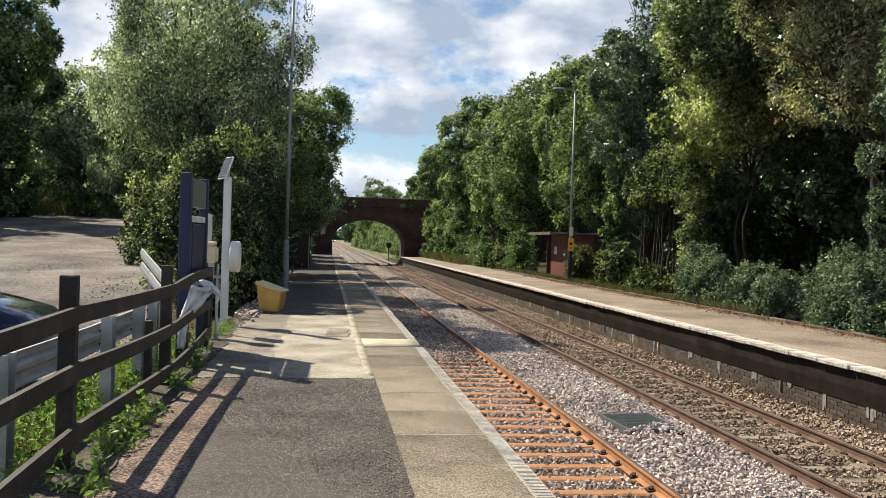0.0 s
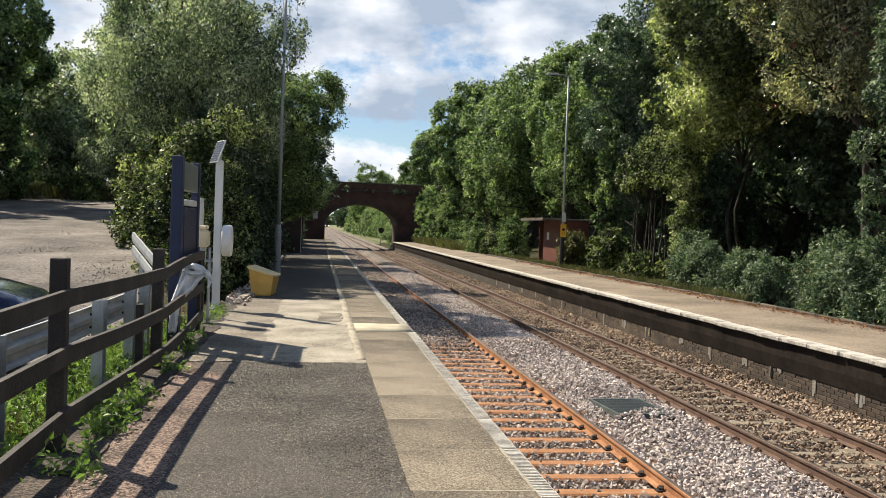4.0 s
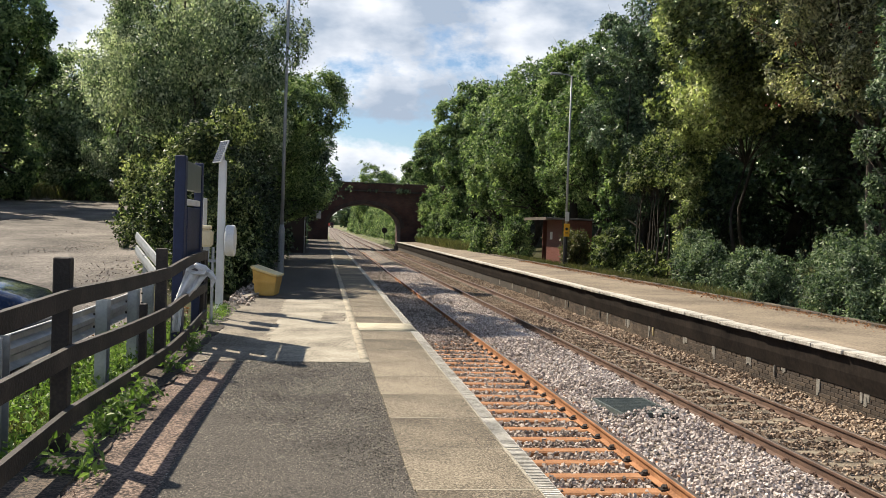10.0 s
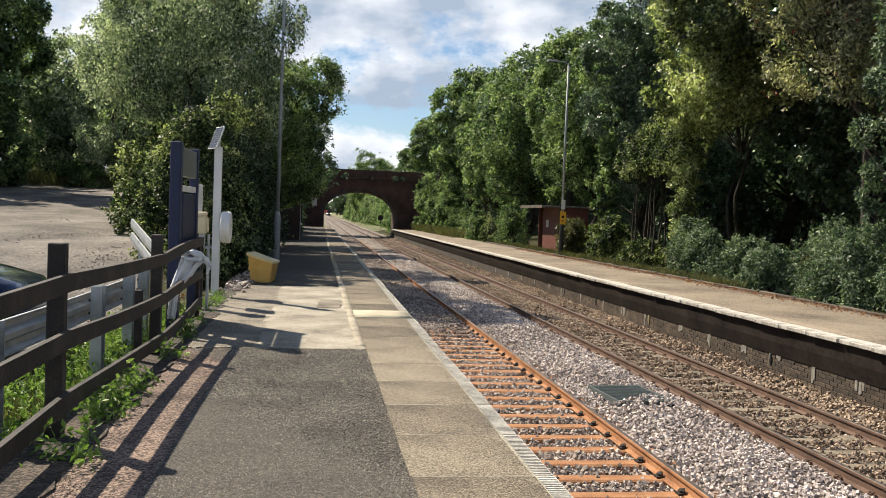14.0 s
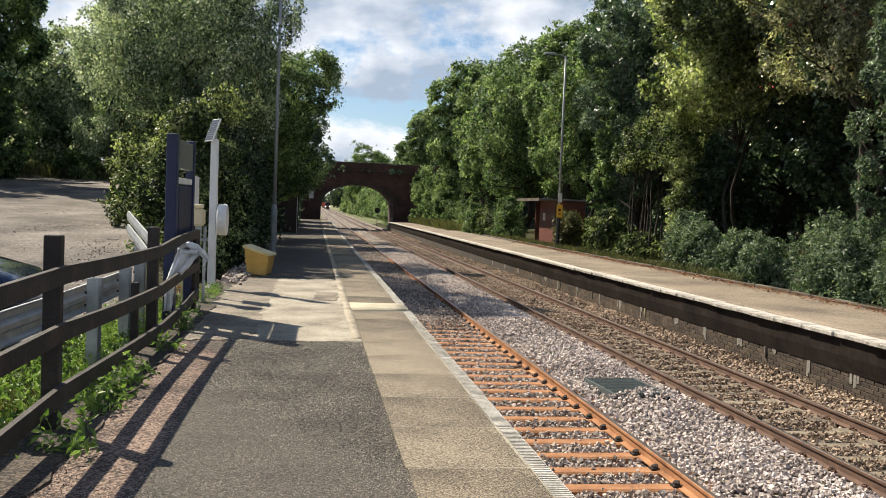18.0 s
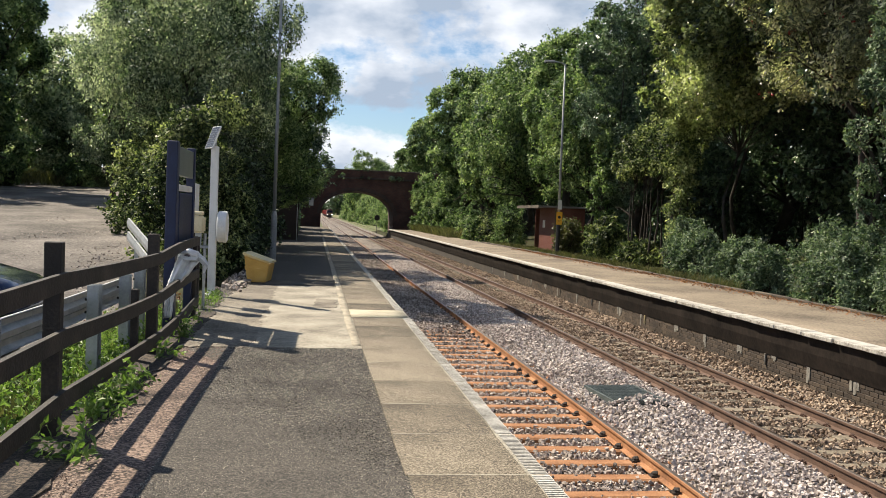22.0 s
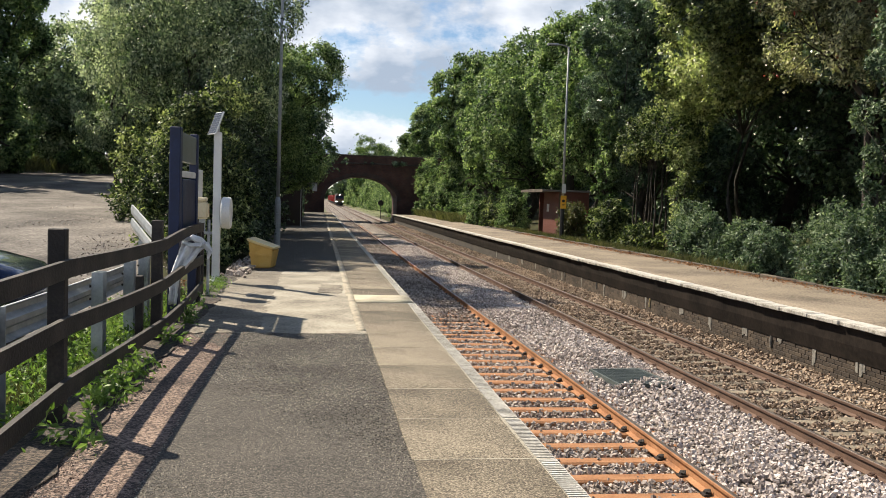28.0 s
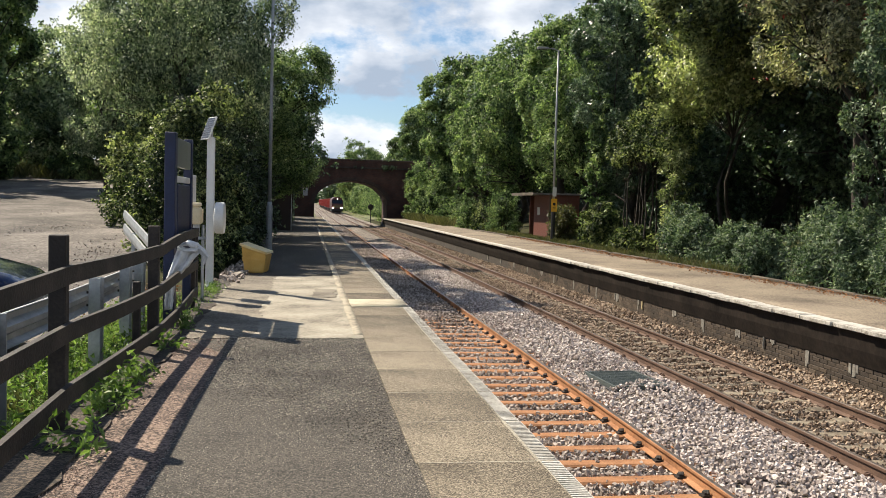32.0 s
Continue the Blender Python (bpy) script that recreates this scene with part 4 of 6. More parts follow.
def tree(x, y, height, radius, low, leaf, n, size, seed, label, category="tree", trunk_r=None, limbs=22, lean=(0, 0), stems=1, wide=0.55, squash=1.0, droop=0.35, group="", taper=0.85, z=None, name="tree", sprays=0, spray=0.14, inner=0.2, thick=0.85):
    """A trunk with tapering limbs, and a crown of many small blades in uneven clumps. low: where the crown begins."""
    rng = np.random.default_rng(seed)
    zb = ground_z(x, y) if z is None else z
    tr = thing(name, pose(x, y, zb - 0.05), label, category, group)
    trunk_r = trunk_r or 0.022 * height
    bm = bmesh.new()
    top = np.array([lean[0], lean[1], height * 0.86])
    feet = [np.array([rng.normal(0, 0.25 * (stems > 1)) * stems ** 0.5, rng.normal(0, 0.25 * (stems > 1)) * stems ** 0.5, 0]) for _ in range(stems)]
    axes = []
    for f in feet:
        tip = top * np.array([1, 1, rng.uniform(0.8, 1)]) + (rng.normal(0, 0.12 * radius, 3) if stems > 1 else 0)
        pts = limb_points(rng, f, tip, 8, 0, 0.008 if trunk_r < 0.07 else 0.03)
        rr = trunk_r / stems ** 0.45
        tube(bm, pts, [rr * (1.25 if k == 0 else 1) * (1 - taper * k / 7) for k in range(8)], 9)
        axes.append(pts)
    for k in range(limbs):
        u = (k + rng.uniform(0, 1)) / limbs
        zt = low + (height - low) * u
        prof = math.sqrt(max(0.05, 1 - ((u - 0.42) / 0.66) ** 2))
        ang = k * 2.399 + rng.normal(0, 0.35)
        reach = radius * prof * rng.uniform(0.72, 1.12)
        cx = lean[0] * zt / height
        cy = lean[1] * zt / height
        end = np.array([cx + reach * math.cos(ang), cy + reach * math.sin(ang) * squash, zt])
        pts_axis = axes[k % stems]
        j = min(6, max(1, math.ceil(7.6 * low / height), int(7 * max(0.12, (zt - 0.22 * height) / height))))
        lp = limb_points(rng, pts_axis[j], end, 5, 0.12)
        r0 = trunk_r * 0.30 * (1 - 0.6 * u) / stems ** 0.3
        tube(bm, lp, [r0, r0 * 0.7, r0 * 0.5, r0 * 0.32, r0 * 0.12], 5)
    part("trunk", bm, M_BARK, tr, smooth=True)
    if math.hypot(x, y) < 49:
        n, size = int(n * 1.75), size * 0.8
    half = 0.53 * (height - low)
    egg = np.array([radius, radius * squash, half])
    # boughs: uneven masses set round the crown, with gaps of shade between them
    m = sprays or max(16, int(limbs * 0.95))
    k = np.arange(m) + 0.5
    tilt = 1 - 2 * k / m
    turn = k * 2.39996 + rng.normal(0, 0.45, m)
    ring = np.sqrt(1 - tilt ** 2)
    ways = unit(np.stack([ring * np.cos(turn), ring * np.sin(turn), tilt], -1) + rng.normal(0, 0.16, (m, 3)))
    lobe = ways * egg * rng.uniform(0.54, 0.86, (m, 1))
    lobe_r = min(radius, half) * rng.uniform(0.17, 0.38, m) * (1 + 1.2 * spray)
    # sprays of leaves on the outer and upper side of each bough
    per = 15
    pick = np.repeat(np.arange(m), per)
    d = unit(rng.normal(0, 1, (m * per, 3)) * 0.8 + ways[pick] * 0.75 + np.array([0, 0, 0.35]))
    reach = rng.uniform(0.62, 1.08, (m * per, 1)) * np.where(rng.uniform(0, 1, (m * per, 1)) < 0.16, rng.uniform(1.15, 1.75, (m * per, 1)), 1.0)
    at = lobe[pick] + d * lobe_r[pick][:, None] * reach
    at_r = lobe_r[pick] * rng.uniform(0.14, 0.46, m * per) / np.maximum(1, reach[:, 0] ** 2)
    n, size = int(n * thick), size * 1.12
    n_in = int(n * (0.5 * inner + 0.05))
    n_out = n - n_in
    w = at_r ** 2
    q = rng.choice(len(at), n_out, p=w / w.sum())
    off = rng.normal(0, 0.54, (n_out, 3))
    off -= d[q] * np.sum(off * d[q], 1, keepdims=True) * 0.62
    pos = at[q] + off * at_r[q][:, None]
    out = unit(d[q] * 0.8 + np.array([0, 0, 0.45]))
    deep = unit(rng.normal(0, 1, (n_in, 3))) * rng.uniform(0.2, 0.66, (n_in, 1)) * egg
    pos, out = np.concatenate([pos, deep]), np.concatenate([out, unit(deep)])
    big = np.where(np.arange(n) < n_out, 1.12, 1.7)[:, None] * size
    pos[:, 2] += low + 0.48 * (height - low)
    at[:, 2] += low + 0.48 * (height - low)
    for arr in (pos, at):
        arr[:, 0] += lean[0] * arr[:, 2] / height
        arr[:, 1] += lean[1] * arr[:, 2] / height
    keep = pos[:, 2] > 0.05
    pos, out, big = pos[keep], out[keep], big[keep]
    np_mesh("crown", leaf_arrays(rng, pos, out, big, wide, droop, True), tris(len(pos)), leaf, tr)
    return tr, at[reach[:, 0] > 0.85], at_r


def shrub(x, y, w, d, h, leaf, n, size, seed, label, name="shrub", category="shrub", z=None, clumps=26, wide=0.55, group="", droop=0.2, shoots=0.12, tight=1.0):
    """A bush: stems from the ground, uneven boughs down to its foot, and loose shoots that break the outline."""
    rng = np.random.default_rng(seed)
    zb = ground_z(x, y) if z is None else z
    th = thing(name, pose(x, y, zb - 0.03), label, category, group)
    bm = bmesh.new()
    m = max(12, int(clumps * 0.75))
    a, u = rng.uniform(0, 2 * math.pi, m), rng.uniform(0.04, 1, m) ** 0.9
    grow = np.sqrt(np.maximum(0.16, 1 - 0.8 * u ** 2.4)) * np.sqrt(rng.uniform(0.3, 1, m)) * 0.82 * tight
    lobe = np.stack([0.5 * w * grow * np.cos(a), 0.5 * d * grow * np.sin(a), h * u * rng.uniform(0.68, 0.90, m)], -1)
    lobe_r = np.minimum(0.5 * min(w, d, h) * rng.uniform(0.22, 0.5, m), 1.1)
    for k in range(0, m, 2):
        tube(bm, limb_points(rng, (lobe[k][0] * 0.25, lobe[k][1] * 0.25, 0), lobe[k], 5, 0.05), [0.03, 0.024, 0.018, 0.012, 0.005], 5)
    part("woody_frame", bm, M_BARK, th)
    if math.hypot(x, y) < 36:
        n, size = int(n * 1.75), size * 0.8
    ways = unit(lobe / np.array([0.5 * w, 0.5 * d, 0.9 * h]) + rng.normal(0, 0.15, (m, 3)))
    per = 11
    pick = np.repeat(np.arange(m), per)
    dr = unit(rng.normal(0, 1, (m * per, 3)) * 0.8 + ways[pick] * 0.8 + np.array([0, 0, 0.3]))
    at = lobe[pick] + dr * (lobe_r[pick] * rng.uniform(0.55, 1.1, m * per))[:, None]
    at_r = lobe_r[pick] * rng.uniform(0.16, 0.46, m * per)
    n, size = int(n * 0.62), size * 1.15
    n_in, n_sh = n // 7, int(n * shoots)
    n_out = n - n_in - n_sh
    wt_ = at_r ** 2
    q = rng.choice(len(at), n_out, p=wt_ / wt_.sum())
    off = rng.normal(0, 0.62, (n_out, 3))
    off -= dr[q] * np.sum(off * dr[q], 1, keepdims=True) * 0.55
    pos, out = at[q] + off * at_r[q][:, None], unit(dr[q] * 0.8 + np.array([0, 0, 0.4]))
    # shoots: thin leafy arcs beyond the boughs
    ns = max(6, n_sh // 26)
    root, sway = rng.integers(0, len(at), ns), rng.normal(0, 0.3, (ns, 3))
    tip = unit(dr[root] * 0.8 + np.array([0, 0, 0.75]) + sway) * (rng.uniform(0.25, 0.75, ns) * min(0.9, 0.28 * h + 0.1))[:, None]
    r_, t_ = rng.integers(0, ns, n_sh), rng.uniform(0, 1, (n_sh, 1))
    arc = at[root][r_] + tip[r_] * t_ + np.array([0, 0, -0.12]) * t_ ** 2 + rng.normal(0, 0.35 * size, (n_sh, 3))
    deep = lobe[rng.integers(0, m, n_in)] * np.array([0.7, 0.7, 0.85]) + rng.normal(0, 0.25, (n_in, 3)) * lobe_r.mean()
    pos = np.concatenate([pos, arc, deep])
    out = np.concatenate([out, unit(rng.normal(0, 1, (n_sh, 3)) + np.array([0, 0, 0.4])), unit(deep + 1e-3)])
    pos[:, 2] = np.maximum(pos[:, 2], 0.03 + 0.05 * rng.uniform(0, 1, len(pos)))
    big = np.where(np.arange(n) < n - n_in, 1.12, 1.6)[:, None] * size
    np_mesh("leaves", leaf_arrays(rng, pos, out, big, wide, droop, True), tris(len(pos)), leaf, th)
    return th


ROW = "trees behind the opposite platform"
# opposite side, near to far
tree(12.35, 19.6, 9.5, 1.2, 1.2, M_LEAF_IVY, 14000, 0.12, 161, "young rowan with hanging grey-green leaves", limbs=26, wide=0.4, group=ROW, trunk_r=0.09)
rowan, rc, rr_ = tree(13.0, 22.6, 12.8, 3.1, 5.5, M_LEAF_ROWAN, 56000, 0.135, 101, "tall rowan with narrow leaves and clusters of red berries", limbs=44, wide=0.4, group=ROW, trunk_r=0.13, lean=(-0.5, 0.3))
rng = np.random.default_rng(7)
berry_v, berry_f = stones(rng, 900, 0, 1, 0, 1, 0.055, lambda u, v: 0.0)
seat = rc[rng.integers(0, len(rc), 90)]
which = seat[rng.integers(0, len(seat), 900)] + rng.normal(0, 0.08, (900, 3))
bvv = berry_v.reshape(900, 8, 3)
bvv = bvv - bvv.mean(1, keepdims=True) + which[:, None]
fruit = np_mesh("fruit", bvv.reshape(-1, 3), berry_f, M_BERRY, rowan, "small clusters of red berries")
fruit["kind"] = "stuff"
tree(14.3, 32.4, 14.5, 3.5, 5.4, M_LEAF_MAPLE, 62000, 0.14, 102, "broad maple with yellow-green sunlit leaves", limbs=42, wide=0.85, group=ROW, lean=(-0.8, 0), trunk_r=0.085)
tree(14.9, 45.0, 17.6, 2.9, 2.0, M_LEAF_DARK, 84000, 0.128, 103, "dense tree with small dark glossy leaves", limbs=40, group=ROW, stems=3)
# added crowns that block the sun, so the hollow under the canopy stays dark
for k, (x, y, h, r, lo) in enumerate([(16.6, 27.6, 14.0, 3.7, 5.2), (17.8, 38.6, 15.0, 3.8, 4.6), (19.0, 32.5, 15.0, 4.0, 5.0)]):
    tree(x, y, h, r, lo, M_LEAF_DARK, 30000, 0.17, 160 + 5 * k, "dark dense tree added behind the rowan and maple to keep sun out", limbs=30, wide=0.7, group=ROW, inner=0.5, trunk_r=0.10)
for k, (x, y, h, r, lo, n, s, m, lab) in enumerate([
    (14.9, 52.5, 11.9, 3.3, 3.6, 30000, 0.22, M_LEAF_MID, "mid-green tree rising behind the brown waiting shelter"),
    (15.6, 60.0, 15.9, 3.4, 3.4, 34000, 0.25, M_LEAF_MID, "tall leafy green tree on the wooded bank"),
    (14.6, 69.0, 14.6, 3.9, 2.8, 24000, 0.28, M_LEAF_MID, "leafy green tree reaching down to the platform"),
    (17.0, 78.0, 16.4, 4.4, 2.6, 20000, 0.32, M_LEAF_DARK, "tall dark green tree on the wooded bank"),
    (14.6, 80.0, 11.6, 3.4, 2.2, 18000, 0.32, M_LEAF_MID, "leafy green tree reaching down to the platform"),
    (15.6, 88.0, 17.5, 4.0, 2.4, 20000, 0.34, M_LEAF_MID, "tall leafy green tree by the platform end"),
    (17.8, 97.0, 16.0, 4.4, 0.6, 16000, 0.38, M_LEAF_MID, "tall leafy green tree beside the bridge"),
    (13.6, 98.5, 16.6, 3.4, 0.3, 18000, 0.34, M_LEAF_MID, "leafy tree growing up against the bridge"),
    (12.9, 118.5, 13.4, 3.6, 0.6, 24000, 0.32, M_LEAF_MID, "green tree rising behind the bridge parapet"),
    (12.6, 136.0, 12.0, 3.4, 0.6, 18000, 0.36, M_LEAF_MID, "broad green tree beyond the bridge"),
    (13.2, 250.0, 18.4, 7.4, 0.6, 34000, 0.5, M_LEAF_MID, "pale green tree standing far beyond the bridge")]):
    tree(x, y, h, r, lo, m, int(n * 1.7), s * 0.66, 104 + k, lab, limbs=46, group=ROW, wide=0.62)
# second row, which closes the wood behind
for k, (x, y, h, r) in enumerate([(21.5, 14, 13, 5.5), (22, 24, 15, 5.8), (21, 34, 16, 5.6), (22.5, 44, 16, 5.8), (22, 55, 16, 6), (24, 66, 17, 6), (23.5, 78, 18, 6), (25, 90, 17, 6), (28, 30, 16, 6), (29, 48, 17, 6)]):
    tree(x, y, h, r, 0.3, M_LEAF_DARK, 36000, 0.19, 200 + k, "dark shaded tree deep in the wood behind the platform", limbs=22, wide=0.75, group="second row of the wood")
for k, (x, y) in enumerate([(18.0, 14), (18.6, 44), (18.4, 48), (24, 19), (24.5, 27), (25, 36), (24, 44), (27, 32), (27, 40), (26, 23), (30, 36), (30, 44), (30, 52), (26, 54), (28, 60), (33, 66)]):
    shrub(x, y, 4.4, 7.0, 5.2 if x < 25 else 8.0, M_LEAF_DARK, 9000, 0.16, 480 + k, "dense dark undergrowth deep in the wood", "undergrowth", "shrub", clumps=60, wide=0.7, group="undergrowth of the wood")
# thin bare stems in the shade
for k, (x, y, h) in enumerate([(12.6, 34.0, 5.5), (12.9, 35.1, 6.2), (13.3, 36.0, 5.2), (12.7, 37.2, 6.0), (12.5, 36.4, 5.4), (12.9, 38.3, 6.1), (13.4, 37.4, 5.8), (12.8, 39.3, 5.6), (13.0, 36.9, 6.2), (13.6, 39.8, 6.4), (12.4, 38.6, 5.2)]):
    tree(x, y, h, 1.2, h * 0.72, M_LEAF_BUSH, 1600, 0.12, 240 + k, "slender bare-stemmed sapling in the shade of the wood", limbs=9, trunk_r=0.05 + 0.008 * (k % 3), group="saplings")

# shrubs along the back of the opposite platform
for k, (x, y, w, d, h, m, n) in enumerate([
    (12.2, 18.0, 2.4, 3.4, 2.0, M_LEAF_IVY, 11000), (11.5, 20.6, 1.9, 3.0, 1.8, M_LEAF_IVY, 9000), (12.3, 22.4, 2.0, 2.6, 2.1, M_LEAF_IVY, 8000), (11.3, 24.2, 1.3, 1.8, 1.35, M_LEAF_IVY, 6000), (11.9, 26.6, 1.7, 2.4, 1.5, M_LEAF_IVY, 7500), (11.6, 29.2, 1.5, 2.8, 1.7, M_LEAF_IVY, 8000), (12.2, 31.6, 1.5, 2.2, 2.3, M_LEAF_IVY, 6000),
    (12.7, 33.8, 1.4, 1.8, 6.0, M_LEAF_MAPLE, 5200), (13.0, 44.2, 1.3, 1.8, 9.4, M_LEAF_MID, 9000), (11.9, 40.6, 1.9, 3.0, 2.4, M_LEAF_BUSH, 6000), (11.7, 45.6, 1.5, 2.4, 2.1, M_GRASS, 4200), (12.4, 37.6, 2.2, 3.2, 1.2, M_LEAF_BUSH, 3600),
    (11.4, 59.0, 2.0, 4.2, 3.2, M_LEAF_MID, 5000), (11.2, 64.0, 1.8, 4.4, 2.6, M_LEAF_BUSH, 4500), (11.0, 69.5, 1.9, 5.0, 2.6, M_LEAF_MID, 4500), (11.3, 76, 2.2, 6.0, 3.0, M_LEAF_MID, 4500), (11.2, 83, 2.2, 6.5, 2.8, M_LEAF_MID, 4500), (11.4, 91, 2.4, 7.0, 4.6, M_LEAF_MID, 6500), (10.7, 102.3, 2.9, 5.0, 7.4, M_LEAF_MID, 9000), (10.9, 96.5, 2.4, 5.0, 6.0, M_LEAF_MID, 7000)]):
    shrub(x, y, w, d, h, m, int(n * (1.6 if y < 50 else 2.6)), 0.05 + (0.0022 if y < 50 else 0.0014) * y, 300 + k, "dense evergreen shrub along the back of the platform" if y < 30 else "dry brownish shrub beside the waiting shelter" if m is M_GRASS else "leafy green shrub at the foot of the trees", group="shrubs behind the opposite platform", clumps=90 if y < 32 else 60, wide=0.42, shoots=0.3 if y < 32 else 0.15)

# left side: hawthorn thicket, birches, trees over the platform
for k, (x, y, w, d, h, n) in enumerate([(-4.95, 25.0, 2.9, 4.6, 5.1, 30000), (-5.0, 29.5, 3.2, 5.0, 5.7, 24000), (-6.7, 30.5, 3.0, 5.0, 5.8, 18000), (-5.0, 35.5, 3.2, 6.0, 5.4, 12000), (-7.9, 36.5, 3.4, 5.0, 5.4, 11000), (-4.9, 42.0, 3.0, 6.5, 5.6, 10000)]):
    # bushes towards the track get darker leaves that paint in their shaded side
    shrub(x, y, w, d, h, M_LEAF_SHADED if y > 29 and x > -6 else M_LEAF_BUSH, int(n * 1.6), 0.052 + 0.0018 * y, 400 + k, "dense dark hawthorn thicket behind the platform sign", "bush", "bush", clumps=74, wide=0.66, group="hawthorn thicket", z=0.0)
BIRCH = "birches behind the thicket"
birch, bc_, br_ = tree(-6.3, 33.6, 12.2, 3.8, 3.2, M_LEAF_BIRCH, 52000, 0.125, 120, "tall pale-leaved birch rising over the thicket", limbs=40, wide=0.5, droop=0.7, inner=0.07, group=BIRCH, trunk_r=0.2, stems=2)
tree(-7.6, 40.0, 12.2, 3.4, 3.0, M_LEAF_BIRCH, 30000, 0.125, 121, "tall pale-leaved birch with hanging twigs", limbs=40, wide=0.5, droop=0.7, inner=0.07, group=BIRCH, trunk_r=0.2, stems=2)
tree(-10.7, 45.0, 10.6, 2.8, 1.0, M_LEAF_BIRCH, 30000, 0.13, 122, "light airy birch with pale green leaves", limbs=30, wide=0.5, droop=0.7, inner=0.07, group=BIRCH, stems=2, trunk_r=0.15)
leaner, lc_, lr_ = tree(-4.6, 46.0, 9.8, 3.5, 2.6, M_LEAF_MID, 58000, 0.115, 123, "leafy tree leaning out over the platform", limbs=26, wide=0.65, lean=(0.3, 0), z=0.0)
tree(-5.4, 62.0, 9.4, 4.2, 2.6, M_LEAF_DARK, 30000, 0.17, 124, "dark leafy tree shading the platform", limbs=22, wide=0.65, lean=(0.5, 0), z=0.0)
tree(-5.6, 74.0, 9.0, 4.4, 2.0, M_LEAF_DARK, 26000, 0.2, 125, "dark leafy tree shading the platform", limbs=22, wide=0.65, lean=(0.4, 0), z=0.0)
tree(-6.0, 88.0, 8.4, 4.6, 1.6, M_LEAF_MID, 26000, 0.22, 126, "leafy tree shading the platform end", limbs=22, wide=0.65, lean=(0.3, 0), z=0.0)
for k, (x, y, h, r, m, n, s) in enumerate([(-21.0, 54, 18.0, 3.6, M_LEAF_MID, 60000, 0.17), (-23.5, 46, 12.5, 4.2, M_LEAF_MID, 34000, 0.19), (-20.5, 66, 10.5, 4.4, M_LEAF_BIRCH, 26000, 0.2), (-17.0, 72, 9.5, 4.0, M_LEAF_BIRCH, 24000, 0.2), (-28, 62, 15, 5.0, M_LEAF_DARK, 13000, 0.36), (-30, 55, 17, 6, M_LEAF_DARK, 9000, 0.45), (-14, 80, 11, 4.6, M_LEAF_MID, 9000, 0.36), (-25, 78, 8, 5, M_LEAF_DARK, 9000, 0.45), (-11.5, 60, 9.5, 4.0, M_LEAF_MID, 12000, 0.28), (-12, 94, 9, 5, M_LEAF_MID, 8000, 0.4)]):
    tree(x, y, h, r, 0.6, m, n, s, 130 + k, "leafy tree at the edge of the yard road", limbs=26, wide=0.65, group="trees round the yard")
for k, (x, y, w, d, h) in enumerate([(-4.6, 56, 2.0, 9, 3.6), (-4.5, 66, 2.0, 9, 3.4), (-4.4, 77, 2.2, 11, 3.2), (-4.4, 90, 2.4, 12, 3.0), (-16.8, 61, 4, 3, 2.0), (-21, 57, 4, 3, 2.2)]):
    shrub(x, y, w, d, h, M_LEAF_DARK if k < 4 else M_LEAF_MID, 16000, 0.15, 440 + k, "dark overgrown hedge behind the platform" if k < 4 else "green scrub beside the yard road", "hedge" if k < 4 else "shrub", "hedge" if k < 4 else "shrub", clumps=40, wide=0.7, group="hedge along the platform" if k < 4 else "scrub by the road")

bm = bmesh.new()
tw = np.random.default_rng(88)
tv, to = [], []
for k in range(6):
    x0, y0 = 3.05 + 0.13 * k + tw.normal(0, 0.05), -0.8 + tw.normal(0, 0.3)
    z0, drop = 9.9 + tw.normal(0, 0.15), tw.uniform(0.9, 1.7)
    tube(bm, [(x0 - 1.6, y0 + 0.6, z0 + 0.2), (x0 - 0.6, y0 + 0.2, z0 + 0.5), (x0, y0, z0 + 0.1), (x0 + 0.08, y0, z0 - drop * 0.5), (x0 + 0.1, y0, z0 - drop)], [0.014, 0.010, 0.007, 0.005, 0.003], 5)
    for q in range(26):
        t = tw.uniform(0.2, 1)
        tv.append((x0 + 0.09 + tw.normal(0, 0.035), y0 + tw.normal(0, 0.035), z0 - drop * t))
        to.append(tw.normal(0, 1, 3))
part("hanging_twig", bm, M_BARK, birch, "thin hanging twigs")
np_mesh("twig_leaves", leaf_arrays(tw, np.array(tv), unit(np.array(to)), 0.10, 0.5, 0.9), quads(len(tv)), M_LEAF_BIRCH, birch)

bm = bmesh.new()
sv, so = [], []
for k, (dx, dz) in enumerate(((2.2, 1.0), (1.9, 1.25), (2.35, 0.75), (1.5, 1.1))):
    tip = np.array([1.6 + dx, -1.0 + 0.1 * k, 6.2 + dz])
    tube(bm, [(0.6, -0.3, 5.6), (1.7, -0.7, 6.1), (1.6 + dx * 0.5, -0.9, 6.2 + dz * 0.55), tuple(tip)], [0.05, 0.035, 0.02, 0.006], 5)
    for q in range(110):
        t = tw.uniform(0.35, 1.08)
        sv.append(np.array([1.7, -0.75, 6.1]) * (1 - t) + tip * t + tw.normal(0, 0.13, 3))
        so.append(tw.normal(0, 1, 3))
part("sprig", bm, M_BARK, leaner, "thin branch reaching out over the line")
np_mesh("sprig_leaves", leaf_arrays(tw, np.array(sv), unit(np.array(so)), 0.15, 0.5, 0.4), quads(len(sv)), M_LEAF_MID, leaner)

